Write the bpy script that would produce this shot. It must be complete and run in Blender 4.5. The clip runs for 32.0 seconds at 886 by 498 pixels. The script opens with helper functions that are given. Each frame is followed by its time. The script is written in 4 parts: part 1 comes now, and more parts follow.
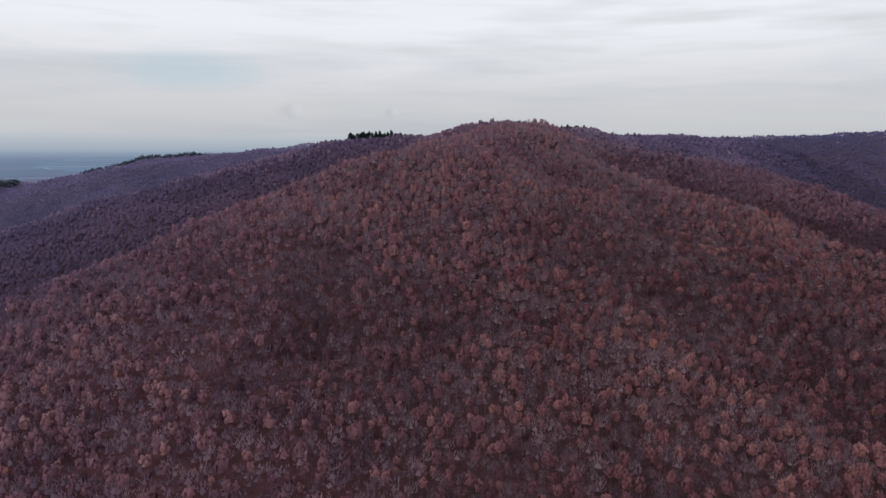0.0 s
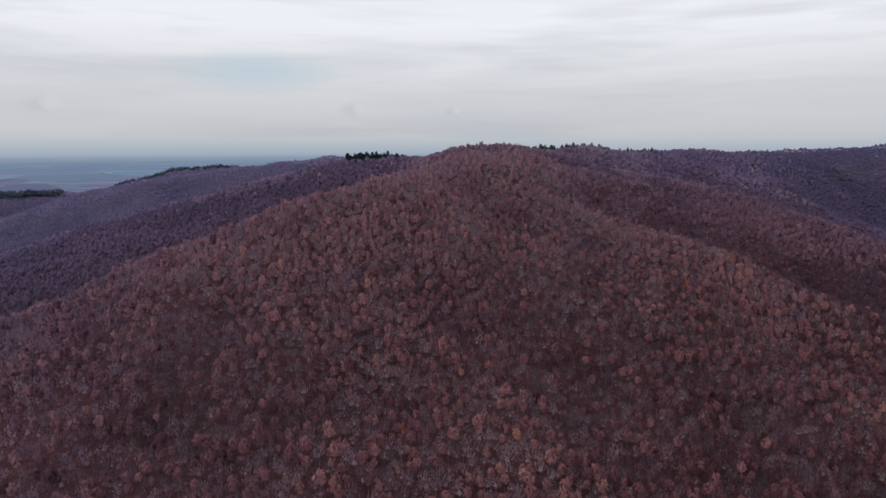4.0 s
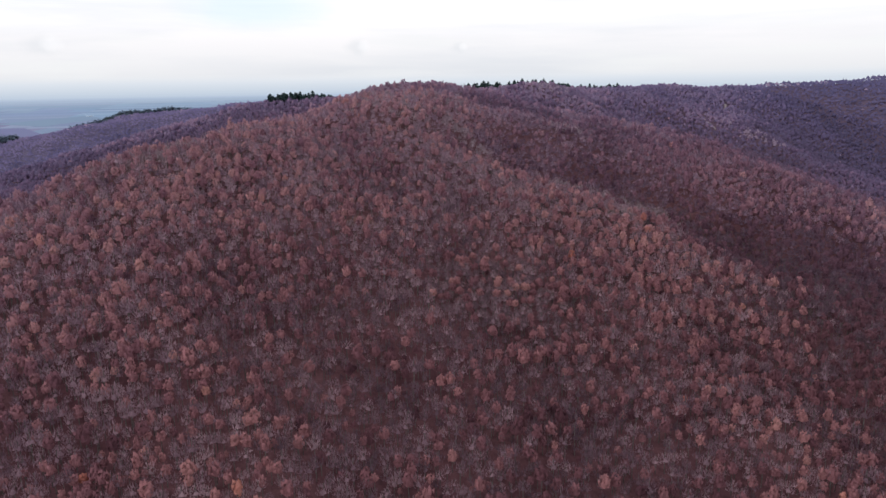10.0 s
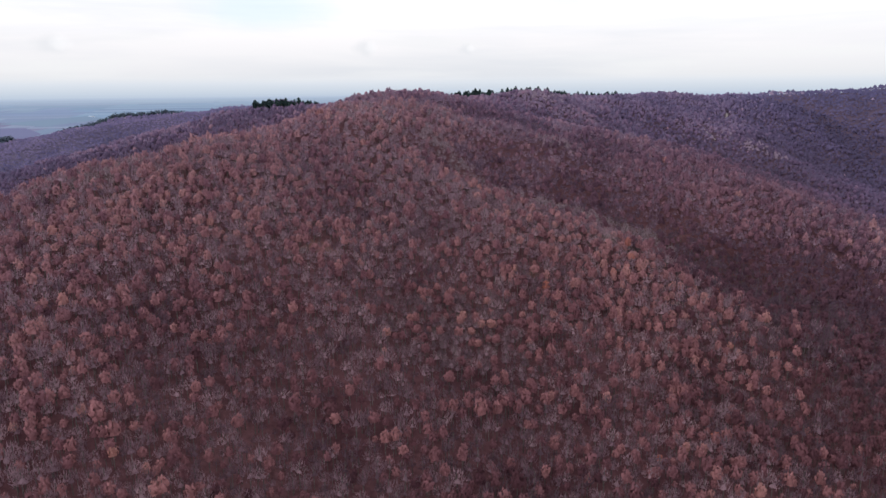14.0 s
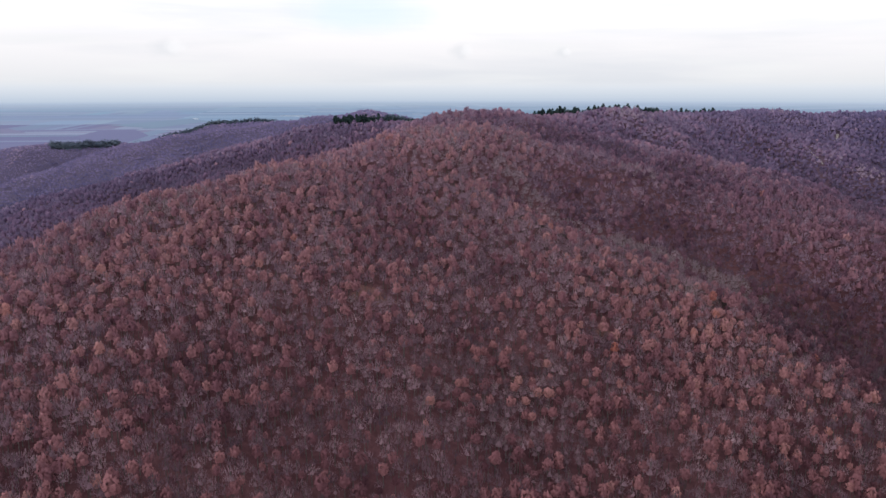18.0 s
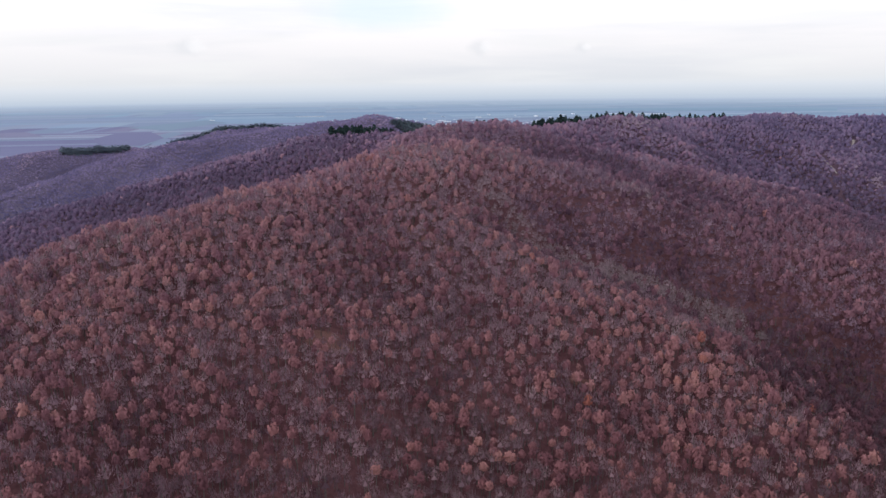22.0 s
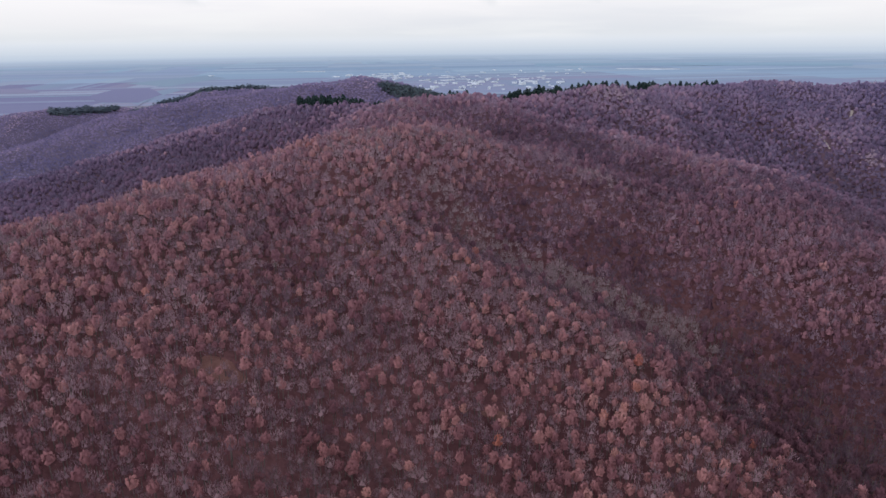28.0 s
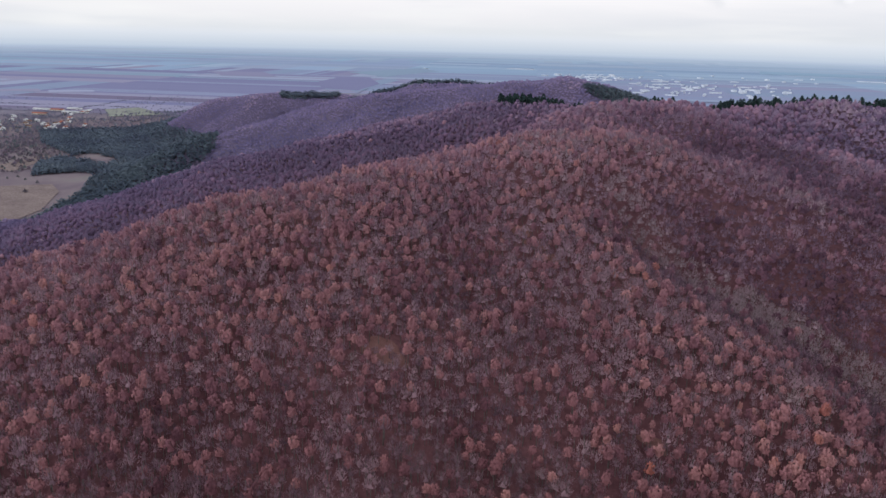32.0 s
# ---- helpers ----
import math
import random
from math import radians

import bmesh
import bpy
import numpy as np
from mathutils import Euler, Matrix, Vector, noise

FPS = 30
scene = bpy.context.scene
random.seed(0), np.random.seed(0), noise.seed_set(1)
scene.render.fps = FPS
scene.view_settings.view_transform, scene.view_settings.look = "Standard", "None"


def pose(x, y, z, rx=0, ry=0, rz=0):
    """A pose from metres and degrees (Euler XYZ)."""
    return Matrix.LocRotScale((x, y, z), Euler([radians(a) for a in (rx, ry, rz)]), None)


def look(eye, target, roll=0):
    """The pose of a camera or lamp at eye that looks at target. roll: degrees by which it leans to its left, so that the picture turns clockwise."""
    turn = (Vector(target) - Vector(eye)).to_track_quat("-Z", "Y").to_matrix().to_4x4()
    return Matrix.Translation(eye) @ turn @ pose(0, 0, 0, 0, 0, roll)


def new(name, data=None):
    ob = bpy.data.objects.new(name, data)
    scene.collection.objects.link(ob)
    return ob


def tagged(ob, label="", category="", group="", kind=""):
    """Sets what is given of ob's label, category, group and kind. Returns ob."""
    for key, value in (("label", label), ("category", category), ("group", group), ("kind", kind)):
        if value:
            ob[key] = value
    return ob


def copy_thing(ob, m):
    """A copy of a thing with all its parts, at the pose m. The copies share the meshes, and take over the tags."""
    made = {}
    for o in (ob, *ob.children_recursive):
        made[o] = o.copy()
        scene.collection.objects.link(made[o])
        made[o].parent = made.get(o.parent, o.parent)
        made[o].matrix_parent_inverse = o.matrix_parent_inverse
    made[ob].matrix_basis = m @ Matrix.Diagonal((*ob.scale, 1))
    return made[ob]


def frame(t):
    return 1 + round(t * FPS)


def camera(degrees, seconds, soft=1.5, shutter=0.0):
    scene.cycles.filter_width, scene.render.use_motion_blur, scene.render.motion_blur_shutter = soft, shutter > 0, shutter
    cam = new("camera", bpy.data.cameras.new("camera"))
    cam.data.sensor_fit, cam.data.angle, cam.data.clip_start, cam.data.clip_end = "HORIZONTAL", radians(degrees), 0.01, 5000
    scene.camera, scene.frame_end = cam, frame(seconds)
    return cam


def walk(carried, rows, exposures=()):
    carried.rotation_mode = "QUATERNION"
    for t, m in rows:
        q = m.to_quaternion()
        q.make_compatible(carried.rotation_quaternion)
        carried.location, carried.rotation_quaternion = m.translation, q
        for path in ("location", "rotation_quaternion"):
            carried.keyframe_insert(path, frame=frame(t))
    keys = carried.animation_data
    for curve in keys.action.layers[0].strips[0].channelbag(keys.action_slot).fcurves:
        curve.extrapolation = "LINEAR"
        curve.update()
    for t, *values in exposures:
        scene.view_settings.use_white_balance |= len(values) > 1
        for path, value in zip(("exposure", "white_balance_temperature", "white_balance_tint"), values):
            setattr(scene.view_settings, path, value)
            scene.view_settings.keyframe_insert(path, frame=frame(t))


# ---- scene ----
EXPOSURES = [(0.0, -0.56, 6200, 8), (7.5, -0.54, 6200, 8), (8.4, 0.06, 6350, 9), (32.0, 0.06, 6350, 10)]
cam = camera(63.65, 32.0)
# seconds, x, y, z in metres; tilt, roll, heading in degrees
PATH = [
    (0.0, 27.7, 19.8, 222.5, 82.03, -0.16, -0.58),
    (0.5, 38.4, 21.4, 227.3, 81.88, -0.32, 1.07),
    (1.0, 49.2, 22.9, 232.1, 81.81, -0.24, 1.34),
    (1.5, 59.8, 24.7, 236.5, 81.81, -0.24, 1.71),
    (2.0, 70.3, 27.1, 240.6, 81.87, -0.25, 2.30),
    (2.5, 80.3, 30.7, 243.8, 81.95, -0.30, 3.04),
    (4.5, 116.4, 51.7, 251.8, 81.85, 0.24, 4.43),
    (5.0, 124.9, 58.7, 252.7, 81.79, 0.33, 4.56),
    (5.5, 133.0, 66.8, 252.6, 81.79, 0.44, 4.63),
    (6.0, 141.1, 75.7, 252.1, 81.44, 0.51, 4.71),
    (6.5, 149.5, 85.0, 251.6, 79.72, 0.63, 4.87),
    (7.0, 158.0, 94.3, 251.3, 78.60, 0.71, 4.96),
    (7.5, 166.1, 103.6, 251.3, 77.48, 0.75, 5.00),
    (8.0, 173.3, 112.3, 251.3, 77.21, 0.69, 4.87),
    (8.5, 178.8, 119.0, 251.3, 77.13, 0.67, 4.78),
    (9.0, 182.6, 123.6, 251.3, 77.03, 0.74, 4.90),
    (9.5, 185.6, 127.2, 251.0, 77.05, 0.81, 4.88),
    (10.0, 188.3, 130.7, 250.8, 77.04, 0.82, 4.81),
    (10.5, 190.9, 134.3, 250.8, 77.01, 0.79, 4.74),
    (11.0, 193.4, 137.9, 250.9, 76.95, 0.69, 4.72),
    (11.5, 195.7, 141.5, 251.2, 76.89, 0.61, 4.70),
    (12.0, 198.0, 145.1, 251.7, 76.88, 0.50, 4.72),
    (12.5, 200.3, 149.0, 252.7, 76.94, 0.51, 4.78),
    (13.0, 202.1, 153.1, 254.0, 77.01, 0.38, 4.88),
    (13.5, 203.5, 157.1, 255.4, 77.09, 0.39, 5.05),
    (15.5, 207.8, 172.1, 261.9, 77.36, 0.14, 8.05),
    (16.0, 208.9, 175.8, 263.7, 77.40, -0.01, 9.71),
    (16.5, 210.0, 179.5, 265.6, 77.46, -0.16, 11.39),
    (17.0, 211.1, 183.2, 267.4, 77.50, -0.14, 12.38),
    (17.5, 212.2, 187.0, 269.3, 77.48, -0.04, 12.55),
    (18.0, 213.5, 190.7, 271.1, 77.44, -0.00, 12.72),
    (18.5, 215.1, 194.2, 272.8, 77.42, 0.04, 12.88),
    (19.0, 216.8, 197.9, 274.6, 77.37, 0.08, 13.08),
    (19.5, 218.5, 201.7, 276.1, 77.32, 0.14, 13.22),
    (20.0, 220.4, 205.6, 277.6, 77.31, 0.20, 13.40),
    (20.5, 222.6, 209.6, 279.0, 77.31, 0.32, 13.60),
    (21.0, 225.1, 213.4, 280.6, 77.27, 0.40, 13.80),
    (21.5, 227.7, 217.0, 282.3, 77.22, 0.50, 14.00),
    (22.0, 230.4, 220.5, 283.9, 77.19, 0.60, 14.20),
    (22.5, 232.9, 224.1, 285.4, 77.16, 0.67, 14.41),
    (23.0, 235.4, 227.8, 286.6, 77.12, 0.71, 14.60),
    (23.5, 237.7, 231.4, 287.6, 77.05, 0.80, 14.62),
    (24.0, 240.1, 235.0, 288.3, 76.97, 0.89, 14.61),
    (24.5, 242.6, 238.6, 289.2, 76.90, 0.89, 14.65),
    (25.0, 245.1, 242.4, 290.4, 76.83, 0.86, 14.70),
    (25.5, 247.8, 246.1, 292.0, 76.77, 0.94, 14.73),
    (27.5, 257.5, 260.2, 298.5, 73.41, 0.92, 15.01),
    (28.0, 259.5, 263.1, 299.6, 73.52, 0.61, 15.05),
    (28.5, 261.0, 265.4, 300.6, 73.43, 0.27, 15.23),
    (29.0, 262.1, 267.1, 301.0, 73.40, -0.05, 15.49),
    (29.5, 262.9, 267.9, 301.2, 73.39, -0.49, 17.74),
    (30.0, 263.5, 268.1, 301.3, 73.33, -0.79, 20.60),
    (30.5, 264.0, 268.0, 301.4, 73.28, -0.90, 23.45),
    (31.0, 264.5, 267.6, 301.4, 73.24, -1.07, 26.39),
    (31.5, 264.9, 267.3, 301.3, 73.24, -1.17, 29.20),
    (32.0, 265.4, 266.9, 300.8, 73.30, -1.31, 31.42),
]
walk(cam, [(t, pose(x, y, z, rx, ry, rz)) for t, x, y, z, rx, ry, rz in PATH], EXPOSURES)

# ---------------------------------------------------------------- world, sun
SUN_AZ, SUN_EL = -118.0, 30.0          # degrees clockwise from +y, degrees up


def node(tree, kind, **sockets):
    n = tree.nodes.new(kind)
    for key, value in sockets.items():
        n.inputs[key.replace("_", " ")].default_value = value
    return n


def ramp(tree, stops):
    n = tree.nodes.new("ShaderNodeValToRGB")
    el = n.color_ramp.elements
    while len(el) < len(stops):
        el.new(0.5)
    for e, (p, c) in zip(el, stops):
        e.position, e.color = p, (*c, 1)
    return n


def mixer(tree, a, b, fac, mode="MIX"):
    n = tree.nodes.new("ShaderNodeMix")
    n.data_type, n.blend_type = "RGBA", mode
    for value, i in ((fac, 0), (a, 6), (b, 7)):
        if hasattr(value, "is_output"):
            tree.links.new(value, n.inputs[i])
        else:
            n.inputs[i].default_value = value if i == 0 else (*value, 1)
    return n.outputs[2]


def make_world():
    w = bpy.data.worlds.new("overcast_sky")
    scene.world = w
    w.use_nodes = True
    t = w.node_tree
    t.nodes.clear()
    co = t.nodes.new("ShaderNodeTexCoord")
    sep = t.nodes.new("ShaderNodeSeparateXYZ")
    t.links.new(co.outputs["Generated"], sep.inputs[0])
    # cloud deck: warm white low down, cooler and a little darker higher up
    deck = ramp(t, [(0.0, (0.80, 0.83, 0.86)), (0.02, (0.91, 0.90, 0.92)), (0.06, (1.05, 1.01, 1.02)), (0.16, (1.42, 1.39, 1.42)), (0.3, (1.40, 1.39, 1.43)), (0.5, (1.02, 1.03, 1.10)), (1.0, (0.72, 0.75, 0.82))])
    t.links.new(sep.outputs["Z"], deck.inputs[0])
    stretch = node(t, "ShaderNodeMapping")
    stretch.inputs["Scale"].default_value = (1.2, 1.6, 13.0)
    stretch.inputs["Rotation"].default_value = (0.03, 0.04, 0.3)
    t.links.new(co.outputs["Generated"], stretch.inputs[0])
    streak = node(t, "ShaderNodeTexNoise", Scale=1.7, Detail=5.0, Roughness=0.55, Distortion=0.3)
    t.links.new(stretch.outputs[0], streak.inputs["Vector"])
    streak_amount = ramp(t, [(0.44, (0, 0, 0)), (0.68, (1, 1, 1))])
    t.links.new(streak.outputs["Fac"], streak_amount.inputs[0])
    soft = node(t, "ShaderNodeTexNoise", Scale=2.6, Detail=3.0, Roughness=0.5)
    t.links.new(stretch.outputs[0], soft.inputs["Vector"])
    soft_amount = ramp(t, [(0.5, (0, 0, 0)), (0.75, (0.8, 0.8, 0.8))])
    t.links.new(soft.outputs["Fac"], soft_amount.inputs[0])
    grey = mixer(t, (0.0, 0.0, 0.0), (0.42, 0.42, 0.42), streak_amount.outputs[0])
    c = mixer(t, deck.outputs[0], (0.72, 0.755, 0.82), grey)
    c = mixer(t, c, (0.98, 0.975, 0.97), soft_amount.outputs[0])
    # one thin patch where the blue shows through, and three small low cumulus puffs
    def spot(az, el, wide, high):
        a = radians(az)
        e = radians(el)
        d = (math.sin(a) * math.cos(e), math.cos(a) * math.cos(e), math.sin(e))
        sub = t.nodes.new("ShaderNodeVectorMath")
        sub.operation = "SUBTRACT"
        t.links.new(co.outputs["Generated"], sub.inputs[0])
        sub.inputs[1].default_value = d
        mp = node(t, "ShaderNodeMapping")
        mp.inputs["Rotation"].default_value = (0, 0, a)
        mp.inputs["Scale"].default_value = (1 / wide, 1 / wide, 1 / high)
        t.links.new(sub.outputs[0], mp.inputs[0])
        ln = t.nodes.new("ShaderNodeVectorMath")
        ln.operation = "LENGTH"
        t.links.new(mp.outputs[0], ln.inputs[0])
        nz = node(t, "ShaderNodeTexNoise", Scale=0.9 / wide, Detail=4.0, Roughness=0.6)
        t.links.new(co.outputs["Generated"], nz.inputs["Vector"])
        add = t.nodes.new("ShaderNodeMath")
        add.operation = "ADD"
        t.links.new(ln.outputs["Value"], add.inputs[0])
        t.links.new(nz.outputs["Fac"], add.inputs[1])
        out = ramp(t, [(0.45, (1, 1, 1)), (1.0, (0, 0, 0))])
        out.color_ramp.interpolation = "EASE"
        half = t.nodes.new("ShaderNodeMath")
        half.operation = "MULTIPLY"
        half.inputs[1].default_value = 0.66
        t.links.new(add.outputs[0], half.inputs[0])
        t.links.new(half.outputs[0], out.inputs[0])
        return out.outputs[0]
    blue = mixer(t, (0, 0, 0), (0.55, 0.55, 0.55), spot(-18.5, 5.6, 0.13, 0.035))
    c = mixer(t, c, (0.80, 0.97, 1.06), blue)
    for az, el, wide, bright in ((-33.3, 3.0, 0.024, 0.35), (-11.4, 2.9, 0.020, 0.42), (-3.6, 2.8, 0.014, 0.35)):
        s = mixer(t, (0, 0, 0), (bright, bright, bright), spot(az, el, wide, wide * 0.75))
        c = mixer(t, c, (0.76, 0.78, 0.82), s)
        core = mixer(t, (0, 0, 0), (0.26, 0.26, 0.26), spot(az + 28 * wide, el + 4 * wide, wide * 0.62, wide * 0.5))
        c = mixer(t, c, (1.24, 1.21, 1.21), core)
    sky = t.nodes.new("ShaderNodeTexSky")
    sky.sky_type, sky.sun_disc = "NISHITA", False
    sky.sun_elevation, sky.sun_rotation = radians(SUN_EL), radians(SUN_AZ)
    bg_sky = node(t, "ShaderNodeBackground", Strength=0.05)
    t.links.new(sky.outputs[0], bg_sky.inputs[0])
    bg = node(t, "ShaderNodeBackground", Strength=1.0)
    t.links.new(c, bg.inputs[0])
    mix = node(t, "ShaderNodeMixShader", Fac=0.9)
    t.links.new(bg_sky.outputs[0], mix.inputs[1])
    t.links.new(bg.outputs[0], mix.inputs[2])
    out = t.nodes.new("ShaderNodeOutputWorld")
    t.links.new(mix.outputs[0], out.inputs[0])


make_world()
sun = new("sun", bpy.data.lights.new("sun", "SUN"))
sun.data.energy, sun.data.angle, sun.data.color = 0.8, radians(12), (1.0, 0.96, 0.94)
sun.matrix_world = look((math.sin(radians(SUN_AZ)) * 900, math.cos(radians(SUN_AZ)) * 900, 900 * math.tan(radians(SUN_EL))), (0, 0, 0))


# ---------------------------------------------------------------- materials
def material(name, rough=0.9, spec=0.2):
    m = bpy.data.materials.new(name)
    m.use_nodes = True
    b = m.node_tree.nodes["Principled BSDF"]
    b.inputs["Roughness"].default_value = rough
    b.inputs["Specular IOR Level"].default_value = spec
    return m, m.node_tree, b


def leafy(name, stops, vary=0.35, soft=0.0, haze_stops=None):
    """Crowns: the tree's own tone picks the colour, each spray of leaves differs a little; thin leaves let part of the light through."""
    m, t, b = material(name, 1.0, 0.05)
    at = t.nodes.new("ShaderNodeAttribute")
    at.attribute_name = "tone"
    geo = t.nodes.new("ShaderNodeNewGeometry")
    r = ramp(t, stops)
    t.links.new(at.outputs["Fac"], r.inputs[0])
    k = ramp(t, [(0.0, (1 - vary,) * 3), (1.0, (1 + vary,) * 3)])
    t.links.new(geo.outputs["Random Per Island"], k.inputs[0])
    c = mixer(t, r.outputs[0], k.outputs[0], 1.0, "MULTIPLY")
    if haze_stops:                     # haze painted into the colour: bluer with distance
        rf = ramp(t, haze_stops)
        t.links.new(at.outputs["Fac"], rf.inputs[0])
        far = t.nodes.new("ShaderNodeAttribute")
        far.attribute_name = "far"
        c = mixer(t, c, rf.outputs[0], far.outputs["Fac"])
    t.links.new(c, b.inputs["Base Color"])
    if soft:
        through_leaf = t.nodes.new("ShaderNodeBsdfTranslucent")
        t.links.new(c, through_leaf.inputs[0])
        mx = node(t, "ShaderNodeMixShader", Fac=soft)
        t.links.new(b.outputs[0], mx.inputs[1])
        t.links.new(through_leaf.outputs[0], mx.inputs[2])
        t.links.new(mx.outputs[0], t.nodes["Material Output"].inputs[0])
    return m


def mottled(name, dark, light, scale, rough=0.95, spec=0.1, bump=0.0, fine=0.0):
    """A surface with two scales of blotches, and relief."""
    m, t, b = material(name, rough, spec)
    co = t.nodes.new("ShaderNodeTexCoord")
    big = node(t, "ShaderNodeTexNoise", Scale=scale, Detail=6.0, Roughness=0.6)
    small = node(t, "ShaderNodeTexNoise", Scale=scale * 14, Detail=4.0, Roughness=0.65)
    for n in (big, small):
        t.links.new(co.outputs["Object"], n.inputs["Vector"])
    r = ramp(t, [(0.32, dark), (0.68, light)])
    t.links.new(big.outputs["Fac"], r.inputs[0])
    k = ramp(t, [(0.25, (0.6,) * 3), (0.75, (1.3,) * 3)])
    t.links.new(small.outputs["Fac"], k.inputs[0])
    t.links.new(mixer(t, r.outputs[0], k.outputs[0], 1.0, "MULTIPLY"), b.inputs["Base Color"])
    if bump:
        bp = node(t, "ShaderNodeBump", Strength=0.6, Distance=bump)
        t.links.new(small.outputs["Fac"], bp.inputs["Height"])
        t.links.new(bp.outputs[0], b.inputs["Normal"])
    return m


def ground_cover():
    """Leaf litter under the woods, farmland on the plain, laid on the land as attributes; distance haze is painted in
    as a paler, bluer tint.
    """
    m = mottled("leaf_litter", (0.108, 0.046, 0.054), (0.165, 0.077, 0.084), 0.03, bump=0.3)
    t = m.node_tree
    b = t.nodes["Principled BSDF"]
    litter = b.inputs["Base Color"].links[0].from_socket
    co = t.nodes.new("ShaderNodeTexCoord")
    nz = node(t, "ShaderNodeTexNoise", Scale=0.006, Detail=8.0, Roughness=0.62)
    t.links.new(co.outputs["Object"], nz.inputs["Vector"])
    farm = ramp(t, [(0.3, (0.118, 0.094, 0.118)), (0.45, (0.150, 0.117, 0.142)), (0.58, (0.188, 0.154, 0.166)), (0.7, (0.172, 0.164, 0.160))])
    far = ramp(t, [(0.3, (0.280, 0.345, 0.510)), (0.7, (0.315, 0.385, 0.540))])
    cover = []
    for name in ("farm", "plain_haze", "far_wood"):
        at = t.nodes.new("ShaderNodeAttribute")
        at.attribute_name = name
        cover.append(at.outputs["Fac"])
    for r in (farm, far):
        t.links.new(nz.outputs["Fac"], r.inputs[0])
    # haze painted over litter and farmland by distance
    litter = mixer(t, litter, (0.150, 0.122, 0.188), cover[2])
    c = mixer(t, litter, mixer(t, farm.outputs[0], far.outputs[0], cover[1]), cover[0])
    t.links.new(c, b.inputs["Base Color"])
    return m


OAK_STOPS = [(0.0, (0.085, 0.037, 0.048)), (0.25, (0.215, 0.095, 0.110)), (0.5, (0.335, 0.153, 0.158)), (0.72, (0.430, 0.214, 0.198)), (0.9, (0.46, 0.196, 0.158)), (1.0, (0.37, 0.120, 0.088))]
TWIG_STOPS = [(0.0, (0.105, 0.062, 0.080)), (0.25, (0.215, 0.132, 0.160)), (0.5, (0.335, 0.214, 0.244)), (0.9, (0.400, 0.268, 0.286)), (1.0, (0.250, 0.194, 0.194))]
# distance haze painted into the crown colours: blue and low in contrast
WOOD_HAZE_STOPS = [(0.0, (0.092, 0.083, 0.150)), (0.25, (0.152, 0.132, 0.255)), (0.5, (0.235, 0.190, 0.330)), (1.0, (0.35, 0.262, 0.375))]
OAK = leafy("oak_leaves", OAK_STOPS, 0.20, 0.22, WOOD_HAZE_STOPS)
TWIGS = leafy("oak_twigs", TWIG_STOPS, 0.24, 0.3, WOOD_HAZE_STOPS)
BARK = mottled("oak_bark", (0.09, 0.075, 0.07), (0.19, 0.16, 0.15), 1.5)
# the paler second set is needles with haze painted in
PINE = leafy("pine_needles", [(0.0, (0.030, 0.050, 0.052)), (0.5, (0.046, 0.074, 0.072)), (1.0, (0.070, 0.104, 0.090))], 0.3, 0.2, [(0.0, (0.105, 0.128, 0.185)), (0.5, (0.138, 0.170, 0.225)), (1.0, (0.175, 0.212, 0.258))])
PINE_BARK = mottled("pine_bark", (0.10, 0.06, 0.04), (0.20, 0.12, 0.08), 1.5)
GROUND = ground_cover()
GRASS = mottled("dry_grass", (0.170, 0.082, 0.076), (0.225, 0.118, 0.106), 0.25, bump=0.2)
MEADOW = mottled("dry_meadow", (0.160, 0.122, 0.122), (0.232, 0.183, 0.172), 0.02, bump=0.2)
PASTURE = mottled("short_pasture", (0.190, 0.206, 0.182), (0.262, 0.275, 0.240), 0.02)
TRACK = mottled("pale_earth", (0.34, 0.29, 0.26), (0.52, 0.46, 0.42), 0.2, bump=0.1)

# ---------------------------------------------------------------- the land
# ridge lines: (x, y, height) along the crest; slope of the flanks; half width of the rounded crest
MAIN = [(98, 686, 238.3), (83, 703, 218.0), (108, 841, 249.8), (145, 939, 228.4), (220, 1002, 243.8), (282, 1126, 235.8), (391, 1172, 236.4), (590, 1261, 237.6), (809, 1317, 250.3), (1099, 1380, 268.5), (1500, 1400, 240.0)]
NEAR = [(128, 682, 238.3), (143, 610, 208.3), (-4, 458, 189.7), (96, 442, 163.0), (104, 300, 130.1), (100, 180, 100.0), (95, 60, 60.0), (90, -80, 20.0)]
NEAR_WEST = [(45, 628, 219.8), (12, 526, 214.2), (-95, 494, 157.8), (-211, 431, 112.7), (-330, 370, 82.0), (-450, 300, 40.0)]
EAST = [(127, 906, 233.2), (206, 838, 217.0), (307, 823, 205.1), (314, 721, 196.4), (391, 693, 165.8), (500, 620, 120.0), (580, 540, 80.0), (660, 430, 40.0)]
WEST = [(132, 931, 231.7), (-17, 933, 231.1), (-76, 957, 228.2), (-132, 935, 214.5), (-282, 832, 172.7), (-366, 815, 138.1), (-538, 709, 79.9), (-749, 639, 49.5), (-950, 560, 10.0)]
WEST_FRONT = [(-60, 868, 216.1), (-127, 799, 185.7), (-228, 741, 156.6), (-379, 682, 119.0), (-500, 590, 40.0), (-640, 520, 5.0)]
FAR_BACK = [(230, 1390, 140.0), (31, 1448, 175.6), (-218, 1523, 227.8), (-336, 1514, 207.7), (-579, 1589, 195.8), (-829, 1666, 141.2), (-1000, 1710, 80.0)]
FAR_FRONT = [(-328, 1485, 213.5), (-520, 1441, 193.3), (-703, 1416, 161.7), (-870, 1255, 92.3), (-1000, 1130, 20.0)]
OUTLIER = [(-950, 1901, 125.9), (-1056, 1826, 132.2), (-1191, 1725, 132.9), (-1359, 1711, 106.5), (-1599, 1700, 14.6)]
